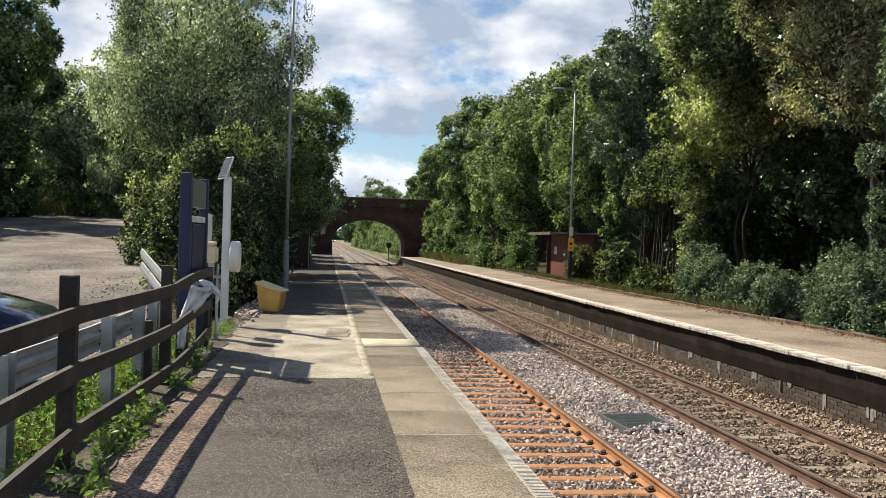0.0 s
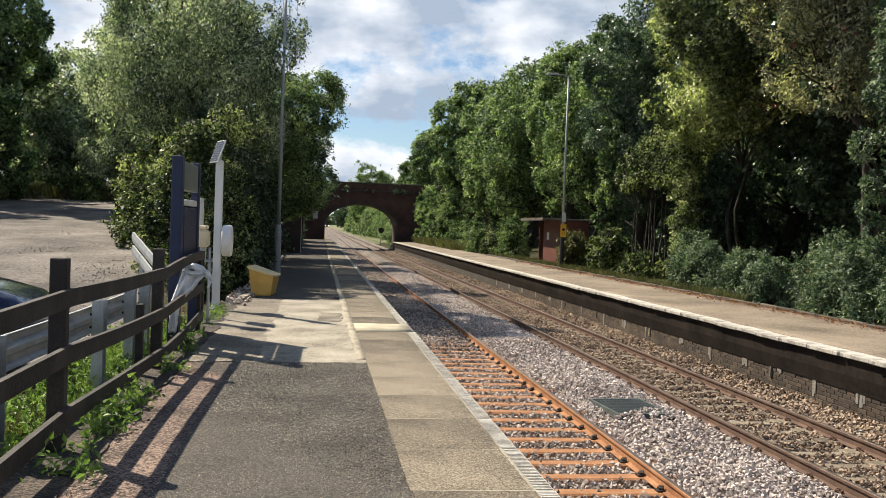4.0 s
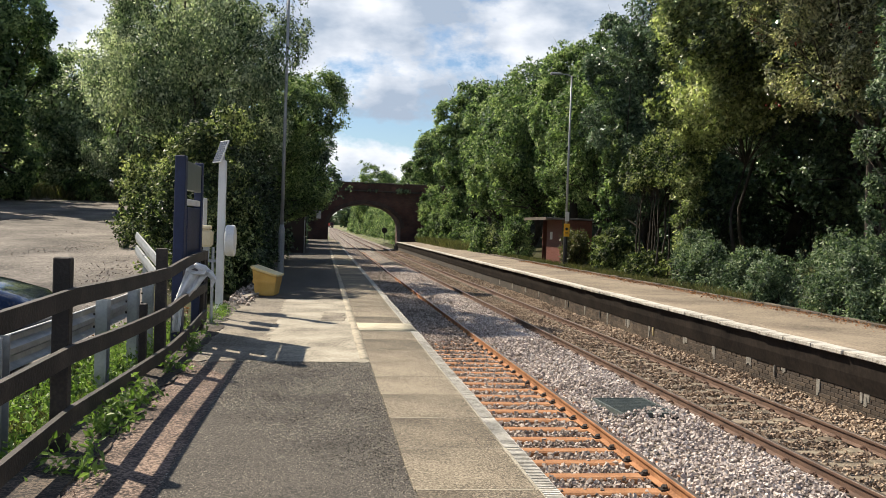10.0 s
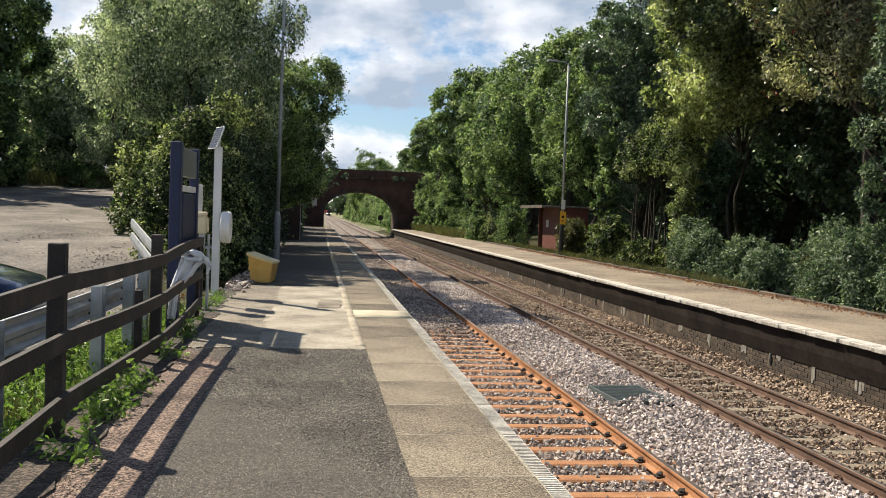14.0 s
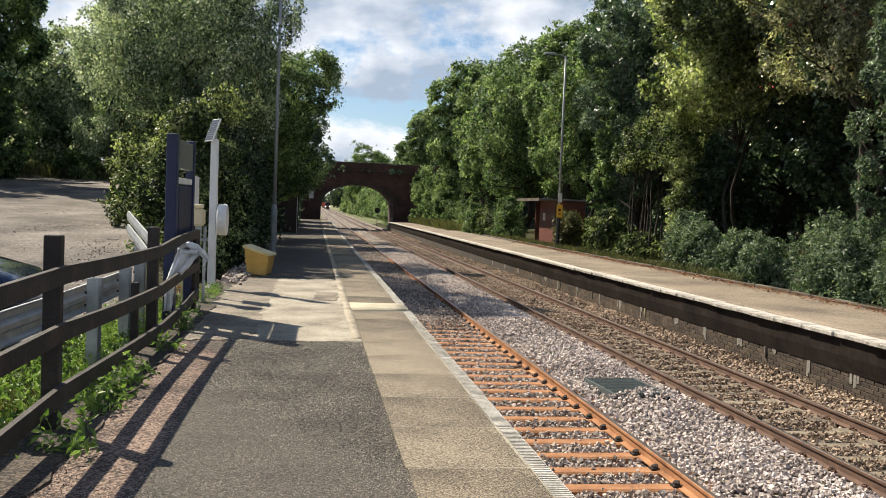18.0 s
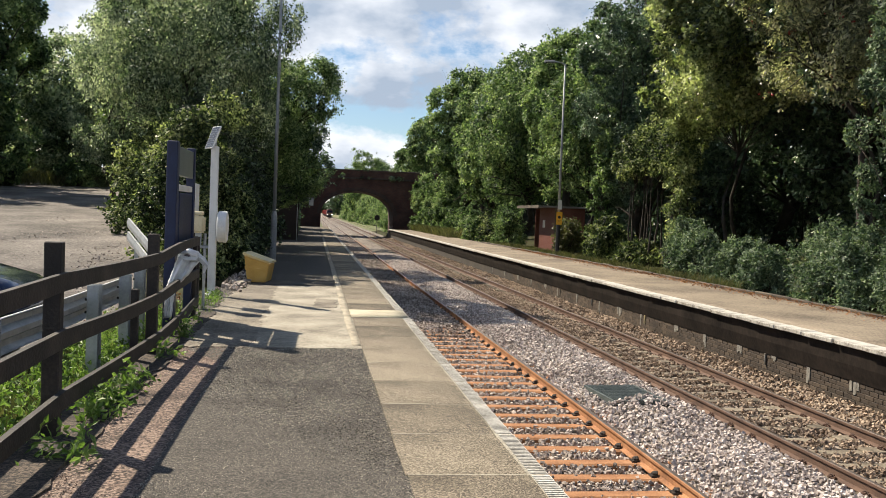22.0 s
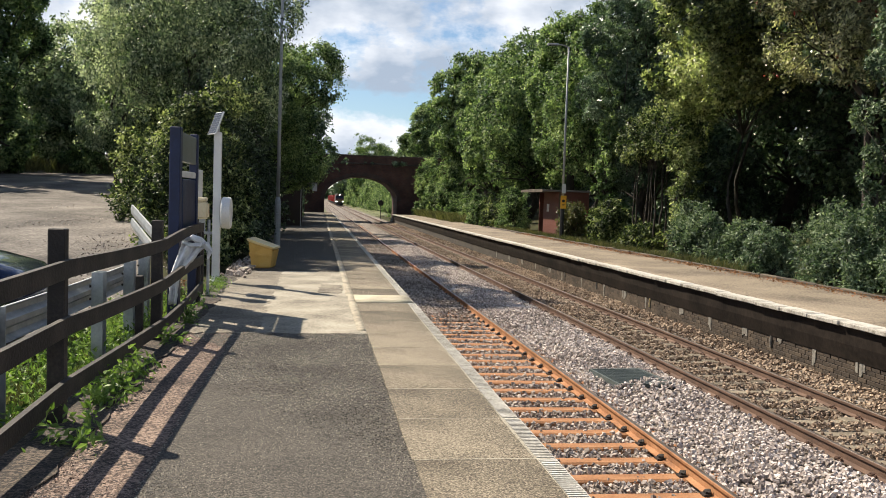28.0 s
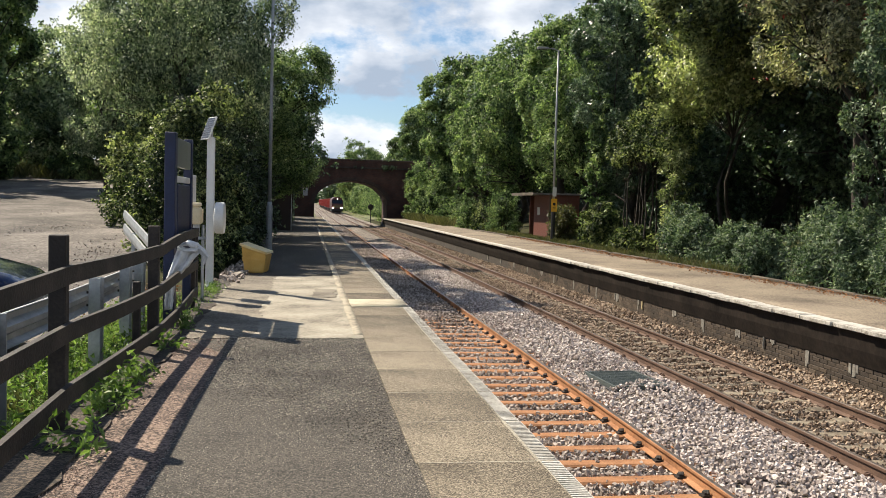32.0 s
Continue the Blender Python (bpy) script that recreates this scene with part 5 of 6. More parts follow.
# tufts on the string course and coping of the bridge
iv = np.random.default_rng(91)
spots = [(u, 5.98, 0.25) for u in iv.uniform(5.0, 13.0, 9)] + [(u, 6.9, 0.12) for u in iv.uniform(-2, 9.0, 7)] + [(u, 5.95, 0.14) for u in iv.uniform(-1.5, 5.0, 4)]
ic = np.array([(u, BR_Y0 - 0.1, v) for u, v, r in spots])
ip, io = clump_leaves(iv, ic, [r * 1.6 for u, v, r in spots], 2600, 0.7, 0.3)
ip[:, 1] = np.minimum(ip[:, 1], BR_Y0 - 0.02)
tagged(np_mesh("ivy", leaf_arrays(iv, ip, io, 0.13, 0.7, 0.5, True), tris(len(ip)), M_LEAF_IVY), "ivy and weeds rooted in the bridge brickwork", "ivy", kind="stuff")

# beyond the bridge
for k, (x, y, w, d, h) in enumerate([(11.8, 128, 5, 14, 7.0), (12.0, 142, 5, 16, 8.0), (12.2, 158, 5, 18, 8.6), (12.2, 178, 5, 24, 9.0), (12.0, 205, 5, 32, 9.4), (12.0, 240, 6, 45, 9.6), (12.0, 290, 6, 60, 9.6), (12.0, 360, 7, 90, 9.0), (-7.5, 132, 4, 16, 3.2), (-8.5, 150, 4, 22, 2.8)]):
    shrub(x, y, w, d, h, M_LEAF_MID, 22000, 0.13 + 0.0008 * (y - 110), 460 + k, "thick sunlit lineside hedge beyond the bridge", "hedge", "hedge", clumps=130, wide=0.75, group="hedge beyond the bridge")
rng = np.random.default_rng(77)
for k, (x0, x1, y, h, n) in enumerate([(-420, -14, 620, 13, 9000), (12, 420, 640, 16, 9000), (-900, -20, 1250, 26, 7000), (20, 900, 1300, 26, 7000), (-60, 60, 1500, 20, 2500)]):
    px = rng.uniform(x0, x1, n)
    top = h * (0.6 + 0.4 * np.sin(px * 0.05 + k) * np.sin(px * 0.017 + 2 * k))
    pos = np.stack([px, y + rng.normal(0, 6, n), rng.uniform(-2, 1, n) + np.maximum(2, top) * rng.uniform(0, 1, n) ** 0.7], -1)
    out = unit(rng.normal(0, 1, (n, 3)))
    tagged(np_mesh("far_wood", leaf_arrays(rng, pos, out, 4.5 * y / 620, 0.9), quads(n), M_FARWOOD), "distant belt of blue-green woodland", "woodland", kind="stuff")


# ---- fence along the platform ----
fence = thing("fence", pose(0, 0, 0), "dark-stained three-rail timber fence with heavy posts", "fence")
F_POSTS = [(-3.68, -4.8), (-3.66, -0.85), (-3.64, 3.1), (-3.61, 7.05), (-3.57, 11.0), (-3.60, 14.75)]
for k, (x, y) in enumerate(F_POSTS):
    part("post", block(x - 0.06, x + 0.065, y - 0.055, y + 0.055, -0.4, (1.47, 1.47, 1.47, 1.475, 1.435, 1.3)[k], 0.008), M_TIMBER, fence)
part("post", block(-3.70, -3.62, 10.4, 10.49, -0.4, 0.82, 0.008), M_TIMBER, fence, "short second post")
F_RAILS = [(1.12, 0.70, 0.20), (1.12, 0.70, 0.15), (1.13, 0.71, 0.12), (1.18, 0.75, 0.28), (1.145, 0.67, 0.19), (1.23, 0.71, 0.28)]
for bay, ((xa, ya), (xb, yb)) in enumerate(zip(F_POSTS, F_POSTS[1:])):
    for z, z_end in zip(F_RAILS[bay], F_RAILS[bay + 1]):
        h = 0.135
        run = math.hypot(xb - xa, yb - ya)
        ang = math.degrees(math.atan2(yb - ya, xb - xa))
        bm = bmesh.new()
        n = 8
        rg = random.Random(int(100 * (ya + z)))
        bow = rg.uniform(-0.03, 0.03)
        rings = []
        for i in range(n + 1):
            t = i / n
            u, b = run * t, bow * math.sin(math.pi * t)
            rings.append([bm.verts.new((u, s * 0.022 - 0.089, z + (z_end - z) * t + b + w * h / 2)) for s, w in ((-1, -1), (1, -1), (1, 1), (-1, 1))])
        for r0, r1 in zip(rings, rings[1:]):
            for i in range(4):
                bm.faces.new((r0[i], r0[(i + 1) % 4], r1[(i + 1) % 4], r1[i]))
        bm.faces.new(rings[0])
        bm.faces.new(rings[-1])
        bm.transform(pose(xa, ya, 0, 0, 0, ang))
        part("rail", bm, M_TIMBER, fence)

# ---- crash barrier of the yard ----
barrier = thing("crash_barrier", pose(0, 0, 0), "galvanised steel crash barrier with corrugated beam on posts", "crash barrier")
B_LINE = [(-4.16, -5.0), (-4.16, 1.5), (-4.16, 5.6), (-4.16, 9.8), (-4.17, 12.4), (-4.24, 13.2)]


def w_beam(a, b, z0, z1):
    """One length of corrugated beam between two plan points; its height may change on the way."""
    o = [(0.0, 0.155), (0.03, 0.15), (0.075, 0.115), (0.075, 0.06), (0.012, 0.02), (0.012, -0.02), (0.075, -0.06), (0.075, -0.115), (0.03, -0.15), (0.0, -0.155), (-0.006, -0.15), (0.022, -0.142), (0.066, -0.112), (0.066, -0.066), (0.004, -0.024), (0.004, 0.024), (0.066, 0.066), (0.066, 0.112), (0.022, 0.142), (-0.006, 0.15)]
    run, ang = math.hypot(b[0] - a[0], b[1] - a[1]), math.degrees(math.atan2(b[1] - a[1], b[0] - a[0]))
    bm = prism(bmesh.new(), o, 0, run, "x")
    for v in bm.verts:
        v.co.z += z0 + (z1 - z0) * v.co.x / run
    bm.transform(pose(a[0], a[1], 0, 0, 0, ang))
    return bm


for a, b, z0, z1 in zip(B_LINE, B_LINE[1:], (0.70, 0.70, 0.68, 0.64, 0.64), (0.70, 0.68, 0.64, 0.64, 0.62)):
    part("beam", w_beam(a, b, z0, z1), M_GALV, barrier)
for x, y in ((-4.03, -2.65), (-4.03, 0.55), (-4.03, 3.75), (-4.03, 6.95), (-4.03, 10.15), (-4.03, 11.75), (-4.10, 13.1)):
    bm = bmesh.new()
    prism(bm, [(-0.06, -0.09), (0.06, -0.09), (0.06, -0.075), (-0.045, -0.075), (-0.045, 0.075), (0.06, 0.075), (0.06, 0.09), (-0.06, 0.09)], -0.55, 0.88, "z")
    bm.transform(pose(x, y, 0))
    p = part("post", bm, M_GALV, barrier)
    for z in (0.58, 0.72):
        part("bolt", tube(bmesh.new(), [(x - 0.1, y, z), (x + 0.02, y, z)], [0.016, 0.016], 6), M_CLIP, p)
# the end lengths climb beside the bush, up the yard road
climb = thing("crash_barrier", pose(0, 0, 0), "galvanised barrier rails climbing beside the thicket", "crash barrier")
for z0, z1 in ((0.85, 1.35), (0.55, 1.05)):
    a, b = (-4.6, 17.2), (-5.85, 21.0)
    run, ang = math.hypot(b[0] - a[0], b[1] - a[1]), math.degrees(math.atan2(b[1] - a[1], b[0] - a[0]))
    bm = prism(bmesh.new(), [(-0.02, -0.105), (0.02, -0.105), (0.04, 0), (0.02, 0.105), (-0.02, 0.105)], 0, run, "x")
    for v in bm.verts:
        v.co.z += z0 + (z1 - z0) * v.co.x / run
    bm.transform(pose(a[0], a[1], 0, 0, 0, ang))
    part("rail", bm, M_GALV, climb)
for x, y, z in ((-4.63, 17.3, 0.95), (-5.42, 19.75, 1.0)):
    part("post", block(x - 0.04, x + 0.04, y - 0.05, y + 0.05, -0.3, z, 0.005), M_GALV, climb)

# ---- navy station sign ----
sign = thing("station_sign", pose(-3.68, 13.0, 0, 0, 0, -0.7), "navy blue framed station notice board on two posts", "sign")
part("post", block(-0.075, 0.075, -0.09, 0.11, -0.3, 2.69, 0.012), M_NAVY, sign)
part("post", block(-0.065, 0.065, 1.62, 1.76, -0.3, 2.70, 0.012), M_NAVY, sign)
part("header_board", block(-0.045, 0.045, 0.115, 1.615, 2.22, 2.64, 0.008), M_GREYGREEN, sign, "grey-green header board")
part("crossbar", block(-0.04, 0.04, 0.115, 1.615, 2.00, 2.09, 0.006), M_WHITE, sign, "pale crossbar")
part("board", block(-0.04, 0.04, 0.42, 1.615, 0.75, 1.97, 0.008), M_NAVY, sign, "navy poster board")
part("frame_bar", block(-0.045, 0.045, 0.115, 0.19, 0.6, 1.97, 0.006), M_GREYGREEN, sign, "grey upright bar")
part("crossbar", block(-0.035, 0.035, 0.115, 1.615, 0.6, 0.71, 0.006), M_NAVY, sign)

# ---- white sign edge and cream help box ----
notice = thing("notice_board", pose(-3.86, 17.0, 0), "narrow white notice board on a thin post", "sign")
part("board", block(-0.02, 0.02, -0.25, 0.25, 1.45, 2.2, 0.008), M_WHITE, notice)
part("post", block(-0.03, 0.03, -0.03, 0.03, -0.2, 1.46, 0.006), M_GALV, notice)
helpbox = thing("help_box", pose(-3.72, 16.1, 0), "cream plastic box on a short dark post", "box")
part("post", block(-0.06, 0.06, -0.06, 0.06, -0.2, 1.42, 0.01), M_TIMBER, helpbox)
part("case", block(-0.13, 0.13, -0.16, 0.16, 1.32, 1.62, 0.03, cuts=3), M_CREAM, helpbox)
part("lid", block(-0.14, 0.10, -0.17, 0.17, 1.625, 1.70, 0.02), M_CREAM, helpbox)
part("pipe", tube(bmesh.new(), [(0.14, 0.02, -0.1), (0.14, 0.02, 1.31)], [0.028, 0.028], 10), M_GALV, helpbox, "grey conduit pipe")
part("bracket", block(0.05, 0.20, -0.02, 0.02, 1.05, 1.1, 0.004), M_GALV, helpbox)
part("clip", block(-0.02, 0.09, -0.075, -0.055, 1.1, 1.35, 0.004), M_GALV, helpbox)

# ---- solar post with drum ----
solar = thing("solar_post", pose(-3.70, 18.4, 0), "white post with small solar panel on top and round drum case", "post")
part("column", block(-0.075, 0.075, -0.075, 0.075, -0.1, 3.0, 0.015, cuts=2), M_WHITE, solar)
bm = tube(bmesh.new(), [(0.085, 0, 1.39), (0.10, 0, 1.39), (0.12, 0, 1.39), (0.27, 0, 1.39), (0.285, 0, 1.39)], [0.22, 0.30, 0.315, 0.315, 0.295], 32)
drum = part("drum", bm, M_WHITE, solar, "white round drum case")
part("rim", tube(bmesh.new(), [(0.215, 0, 1.39), (0.232, 0, 1.39)], [0.322, 0.322], 32), M_WHITE, drum)
tilt = Matrix(((0.48, 0.30, -0.82, -0.04), (-0.87, 0.165, -0.455, -0.05), (0.0, 0.94, 0.342, 3.17), (0, 0, 0, 1)))
panel = part("solar_panel", block(-0.20, 0.20, -0.24, 0.24, -0.015, 0.015, 0.006, tilt), M_WHITE, solar, "white framed panel")
bm = bmesh.new()
for i in range(4):
    for j in range(9):
        box(bm, -0.18 + i * 0.092, -0.18 + i * 0.092 + 0.085, -0.222 + j * 0.0498, -0.222 + j * 0.0498 + 0.044, 0.016, 0.019, tilt)
part("cells", bm, M_PANEL, panel, "dark solar cells")
part("bracket", block(-0.03, 0.03, -0.03, 0.03, 2.95, 3.2, 0.004), M_GALV, solar)
part("base_flange", block(-0.13, 0.13, -0.13, 0.13, 0.0, 0.03, 0.006), M_WHITE, solar)

# ---- grit bin ----
bin_ = thing("grit_bin", pose(-2.98, 22.3, 0.0, 0, 0, -8) @ Matrix.Scale(0.91, 4), "sun-faded yellow plastic grit bin with sloping lid", "grit bin")


def hopper(w0, d0, w1, d1, z0, zf, zb):
    bm = bmesh.new()
    lo = [bm.verts.new((sx * w0 / 2, sy * d0 / 2, z0 if z0 < 0.45 or sx > 0 else z0 + 0.22)) for sx, sy in ((-1, -1), (1, -1), (1, 1), (-1, 1))]
    hi = [bm.verts.new((sx * w1 / 2, sy * d1 / 2, zf if sx > 0 else zb)) for sx, sy in ((-1, -1), (1, -1), (1, 1), (-1, 1))]
    for k in range(4):
        bm.faces.new((lo[k], lo[(k + 1) % 4], hi[(k + 1) % 4], hi[k]))
    bm.faces.new(lo[::-1])
    bm.faces.new(hi)
    bmesh.ops.bevel(bm, geom=bm.edges[:], offset=0.025, segments=2, affect="EDGES")
    return bm


part("tub", hopper(0.50, 0.75, 0.66, 0.92, 0.0, 0.50, 0.72), M_YELLOW, bin_)
part("tub_band", hopper(0.60, 0.90, 0.635, 0.93, 0.30, 0.37, 0.44), M_YELLOW, bin_, "moulded step round the tub")
part("lid", hopper(0.74, 1.0, 0.76, 1.02, 0.50, 0.55, 0.80), M_YELLOWLID, bin_, "pale yellow sloping lid")

# ---- lamp columns ----
def lamp_column(x, y, height, arm, signs, label):
    lp = thing("lamp_post", pose(x, y, 0.0 if x < 0 else FP_Z), label, "street lamp", "platform lamp posts")
    bm = tube(bmesh.new(), [(0, 0, -0.3), (0, 0, 0.0), (0, 0, 1.55), (0, 0, 1.72)], [0.11, 0.11, 0.105, 0.07], 16)
    base = part("base_section", bm, M_LAMP if not signs else M_BLACK, lp, "black painted lower section" if signs else "wider lower section", True)
    part("door", block(-0.045, 0.045, -0.118, -0.10, 0.6, 1.15, 0.006), M_LAMP if not signs else M_BLACK, base)
    part("shaft", tube(bmesh.new(), [(0, 0, 1.70), (0, 0, height * 0.6), (0, 0, height)], [0.066, 0.056, 0.045], 14), M_LAMP, lp, smooth=True)
    if arm:
        part("arm", tube(bmesh.new(), [(0, 0, height - 0.05), (-arm * 0.4, 0, height + 0.06), (-arm, 0, height + 0.08)], [0.035, 0.03, 0.028], 10), M_LAMP, lp)
        head = part("lantern", block(-arm - 0.55, -arm + 0.02, -0.11, 0.11, height + 0.02, height + 0.13, 0.03), M_LAMP, lp, "grey lantern head")
        part("lens", block(-arm - 0.5, -arm - 0.06, -0.09, 0.09, height - 0.015, height + 0.018, 0.008), M_GLASS, head)
    return lp


lamp_column(-3.08, 31.6, 10.6, 1.0, False, "tall grey galvanised lamp column with a wider base")
lamp2 = lamp_column(10.55, 43.8, 9.65, 0.55, True, "tall grey lamp column with black base and small signs")
sg = part("warning_sign", block(-0.15, 0.15, -0.14, -0.125, 1.55, 2.2, 0.004), M_SIGNYELLOW, lamp2, "yellow warning sign")
bm = bmesh.new()
tube(bm, [(0, -0.142, 1.93), (0, -0.147, 1.93)], [0.075, 0.075], 20)
part("symbol", bm, M_BLACK, sg, "black disc")
part("text_bar", block(-0.075, 0.075, -0.147, -0.142, 1.74, 1.76, 0), M_BLACK, sg, "illegible black line")
part("text_bar", block(-0.06, 0.06, -0.147, -0.142, 1.69, 1.705, 0), M_BLACK, sg, "illegible black line")
part("number_plate", block(-0.10, 0.10, -0.14, -0.125, 2.32, 2.78, 0.004), M_PAPER, lamp2, "white plate")

# ---- round board at the platform end ----
board = thing("line_sign", pose(7.0, 125.0, -1.35), "dark round signal board on a thin lineside post", "sign")
part("post", tube(bmesh.new(), [(0, 0.06, 0), (0, 0.06, 2.4)], [0.05, 0.05], 8), M_BLACK, board)
part("disc", tube(bmesh.new(), [(0, -0.02, 2.53), (0, 0.0, 2.53), (0, 0.04, 2.53)], [0.38, 0.4, 0.4], 24), M_BLACK, board, "round dark disc")

# ---- brown shelter on the opposite platform ----
shel = thing("waiting_shelter", pose(12.1, 50.0, FP_Z), "red-brown boarded waiting shelter with flat overhanging roof", "shelter")
W_, D_, H_ = 1.75, 5.0, 2.48
part("back_wall", block(W_ - 0.06, W_, 0, D_, -0.1, H_, 0.006), M_SHELTER, shel)
board_me = mesh_of(block(-0.008, 0.008, 0.003, 0.152, 0.02, H_ - 0.02, 0.004), "board", M_SHELTER)
for y in (0.0, D_ - 0.06):
    wall = part("side_wall", block(0.065, W_ - 0.065, y, y + 0.06, -0.1, H_, 0.004), M_SHELTER, shel)
    for k in range(10):
        ob = new("board", board_me)
        ob.parent = wall
        ob.matrix_basis = pose(0.07 + k * 0.158 + 0.155, y - 0.010 if y == 0 else y + 0.07, 0, 0, 0, 90)
front = part("front_wall", block(0.0, 0.06, 0.065, 3.6, -0.1, H_, 0.006), M_SHELTER, shel, "sunlit red-brown front boards")
for k in range(22):
    ob = new("board", board_me)
    ob.parent = front
    ob.location = (-0.010, 0.10 + k * 0.158, 0)
part("corner_post", block(-0.03, 0.06, -0.02, 0.06, -0.1, H_, 0.006), M_KERB, shel, "pale corner post")
roof = part("roof", block(-1.05, W_ + 0.1, -0.2, D_ + 0.25, H_ + 0.005, H_ + 0.10, 0.01), M_ROOF, shel, "thin pale flat roof")
part("fascia", block(-1.09, -1.055, -0.2, D_ + 0.25, H_ - 0.05, H_ + 0.12, 0.005), M_KERB, roof)
part("notice", block(-0.032, -0.02, 2.2, 2.75, 1.3, 1.75, 0.003), M_PAPER, shel, "small white notice")
part("bench", block(W_ - 0.5, W_ - 0.07, 0.3, D_ - 0.3, 0.42, 0.48, 0.01), M_SHELTER, shel)

# ---- dark shelter on the near platform ----
hut = thing("waiting_shelter", pose(-3.5, 57.0, 0.0), "dark wooden waiting shelter in deep tree shade", "shelter")
part("back_wall", block(-1.0, -0.94, -3, 3, 0, 2.6, 0.01), M_HUT, hut)
for s in (-1, 1):
    part("side_wall", block(-0.935, 0.75, s * 2.97 - 0.03, s * 2.97 + 0.03, 0, 2.6, 0.01), M_HUT, hut)
part("roof", block(-1.15, 1.75, -3.2, 3.2, 2.605, 2.72, 0.01), M_ROOF, hut, "flat grey roof")
part("front_post", block(0.72, 0.80, -2.94, -2.86, 0, 2.6, 0.006), M_GALV, hut, "pale steel post")
part("hanging_sign", block(1.45, 1.72, -3.25, -3.21, 2.1, 2.55, 0.005), M_GALV, hut, "small pale hanging sign")
part("bench", block(-0.8, -0.4, -2.5, 2.5, 0.42, 0.48, 0.01), M_TIMBER, hut)

# ---- polythene tied to the fence ----
poly = thing("plastic_sheet", pose(-3.30, 12.6, 0.277) @ Matrix.Scale(0.845, 4), "crumpled white polythene sheet tied round the fence rail", "plastic sheet")
rng = np.random.default_rng(31)
nu, nv = 16, 26
pv = []
for j in range(nv):
    t = j / (nv - 1)
    x0, x1 = np.interp(t, [0, 0.35, 0.6, 1], [-0.25, -0.33, -0.43, -0.46]), np.interp(t, [0, 0.12, 0.35, 0.6, 1], [0.16, 0.04, -0.08, -0.29, -0.33])
    z0, z1 = np.interp(t, [0, 0.35, 0.6, 1], [1.01, 0.74, 0.47, -0.06]), np.interp(t, [0, 0.12, 0.35, 0.6, 1], [0.93, 0.82, 0.66, 0.43, -0.04])
    for i in range(nu):
        q = i / (nu - 1)
        pv.append((x0 + (x1 - x0) * q + rng.normal(0, 0.004), 0.05 * math.sin(11 * q + 4 * t) * (1 - 0.5 * t) + 0.02 * math.sin(23 * q - 7 * t) + rng.normal(0, 0.006), z0 + (z1 - z0) * q + 0.025 * math.sin(6 * q + 3) * (1 - t)))
pf_ = [(j * nu + i, j * nu + i + 1, (j + 1) * nu + i + 1, (j + 1) * nu + i) for j in range(nv - 1) for i in range(nu - 1)]
po = np_mesh("sheet", pv, pf_, M_POLY, poly, smooth=True)
sol = po.modifiers.new("thick", "SOLIDIFY")
sol.thickness = 0.004
bm = bmesh.new()
for pts, rad in ((((-0.22, -0.02, 1.0), (-0.10, -0.06, 1.05), (0.03, -0.05, 1.0), (0.12, -0.02, 0.93)), (0.02, 0.045, 0.06, 0.03)), (((0.03, -0.03, 0.97), (0.13, -0.05, 0.93), (0.19, -0.04, 0.83), (0.15, -0.02, 0.70)), (0.03, 0.06, 0.055, 0.008)), (((-0.24, -0.03, 0.96), (-0.12, -0.08, 0.92), (0.04, -0.07, 0.93), (0.10, -0.03, 0.98)), (0.01, 0.03, 0.04, 0.02))):
    tube(bm, pts, rad, 9)
for v in bm.verts:
    v.co += Vector((random.uniform(-1, 1), random.uniform(-1, 1), random.uniform(-1, 1))) * 0.018
part("knot", bm, M_POLY, poly)

# ---- rubble by the bin ----
v, f = stones(np.random.default_rng(41), 150, -3.75, -3.15, 19.3, 24.5, 0.085, lambda x, y: 0.02)
tagged(np_mesh("rubble", v, f, M_STONE_GREY), "loose broken stones and rubble beside the platform", "rubble", kind="stuff")
plank = part("plank", block(-0.09, 0.09, -0.55, 0.55, 0.0, 0.06, 0.008), M_PLANK)
plank.matrix_basis = pose(-3.32, 21.4, 0.01, 0, 0, -8)
tagged(plank, "short bleached wooden plank lying on the platform", "plank")

v, f = stones(np.random.default_rng(43), 5000, -11.5, -4.9, 9.5, 36, 0.034, lambda x, y: ground_z(x, y) + 0.012, 1.3)
tagged(np_mesh("yard_stones", v, f, M_STONE_GREY), "loose grey stones scattered over the dusty yard", "stones", kind="stuff")

# ---- parked car ----
car = thing("car", pose(-6.82, 11.4, -0.05, 0, 0, 0), "dark blue hatchback parked nose-on to the barrier", "car")
prof = [(-2.0, 0.30), (-2.0, 0.75), (-1.85, 0.95), (-1.55, 1.30), (-1.2, 1.43), (-0.3, 1.46), (0.15, 1.42), (0.85, 1.10), (1.25, 1.02), (1.7, 0.90), (1.95, 0.70), (2.02, 0.32)]
bm = bmesh.new()
ribs = []
for j in range(7):
    s = j / 6 * 2 - 1
    ribs.append([bm.verts.new((u * (1 - 0.035 * s * s * s * s), s * 0.85 * (1 - 0.10 * max(0, (v - 0.85)) / 0.6 * 1.6), v - 0.05 * s * s * s * s * (v > 0.6))) for u, v in prof])
for r0, r1 in zip(ribs, ribs[1:]):
    for i in range(len(prof)):
        bm.faces.new((r0[i], r0[(i + 1) % len(prof)], r1[(i + 1) % len(prof)], r1[i]))
bm.faces.new(ribs[0])
bm.faces.new(ribs[-1])
part("body", bm, M_CAR, car, smooth=True)
bm = bmesh.new()
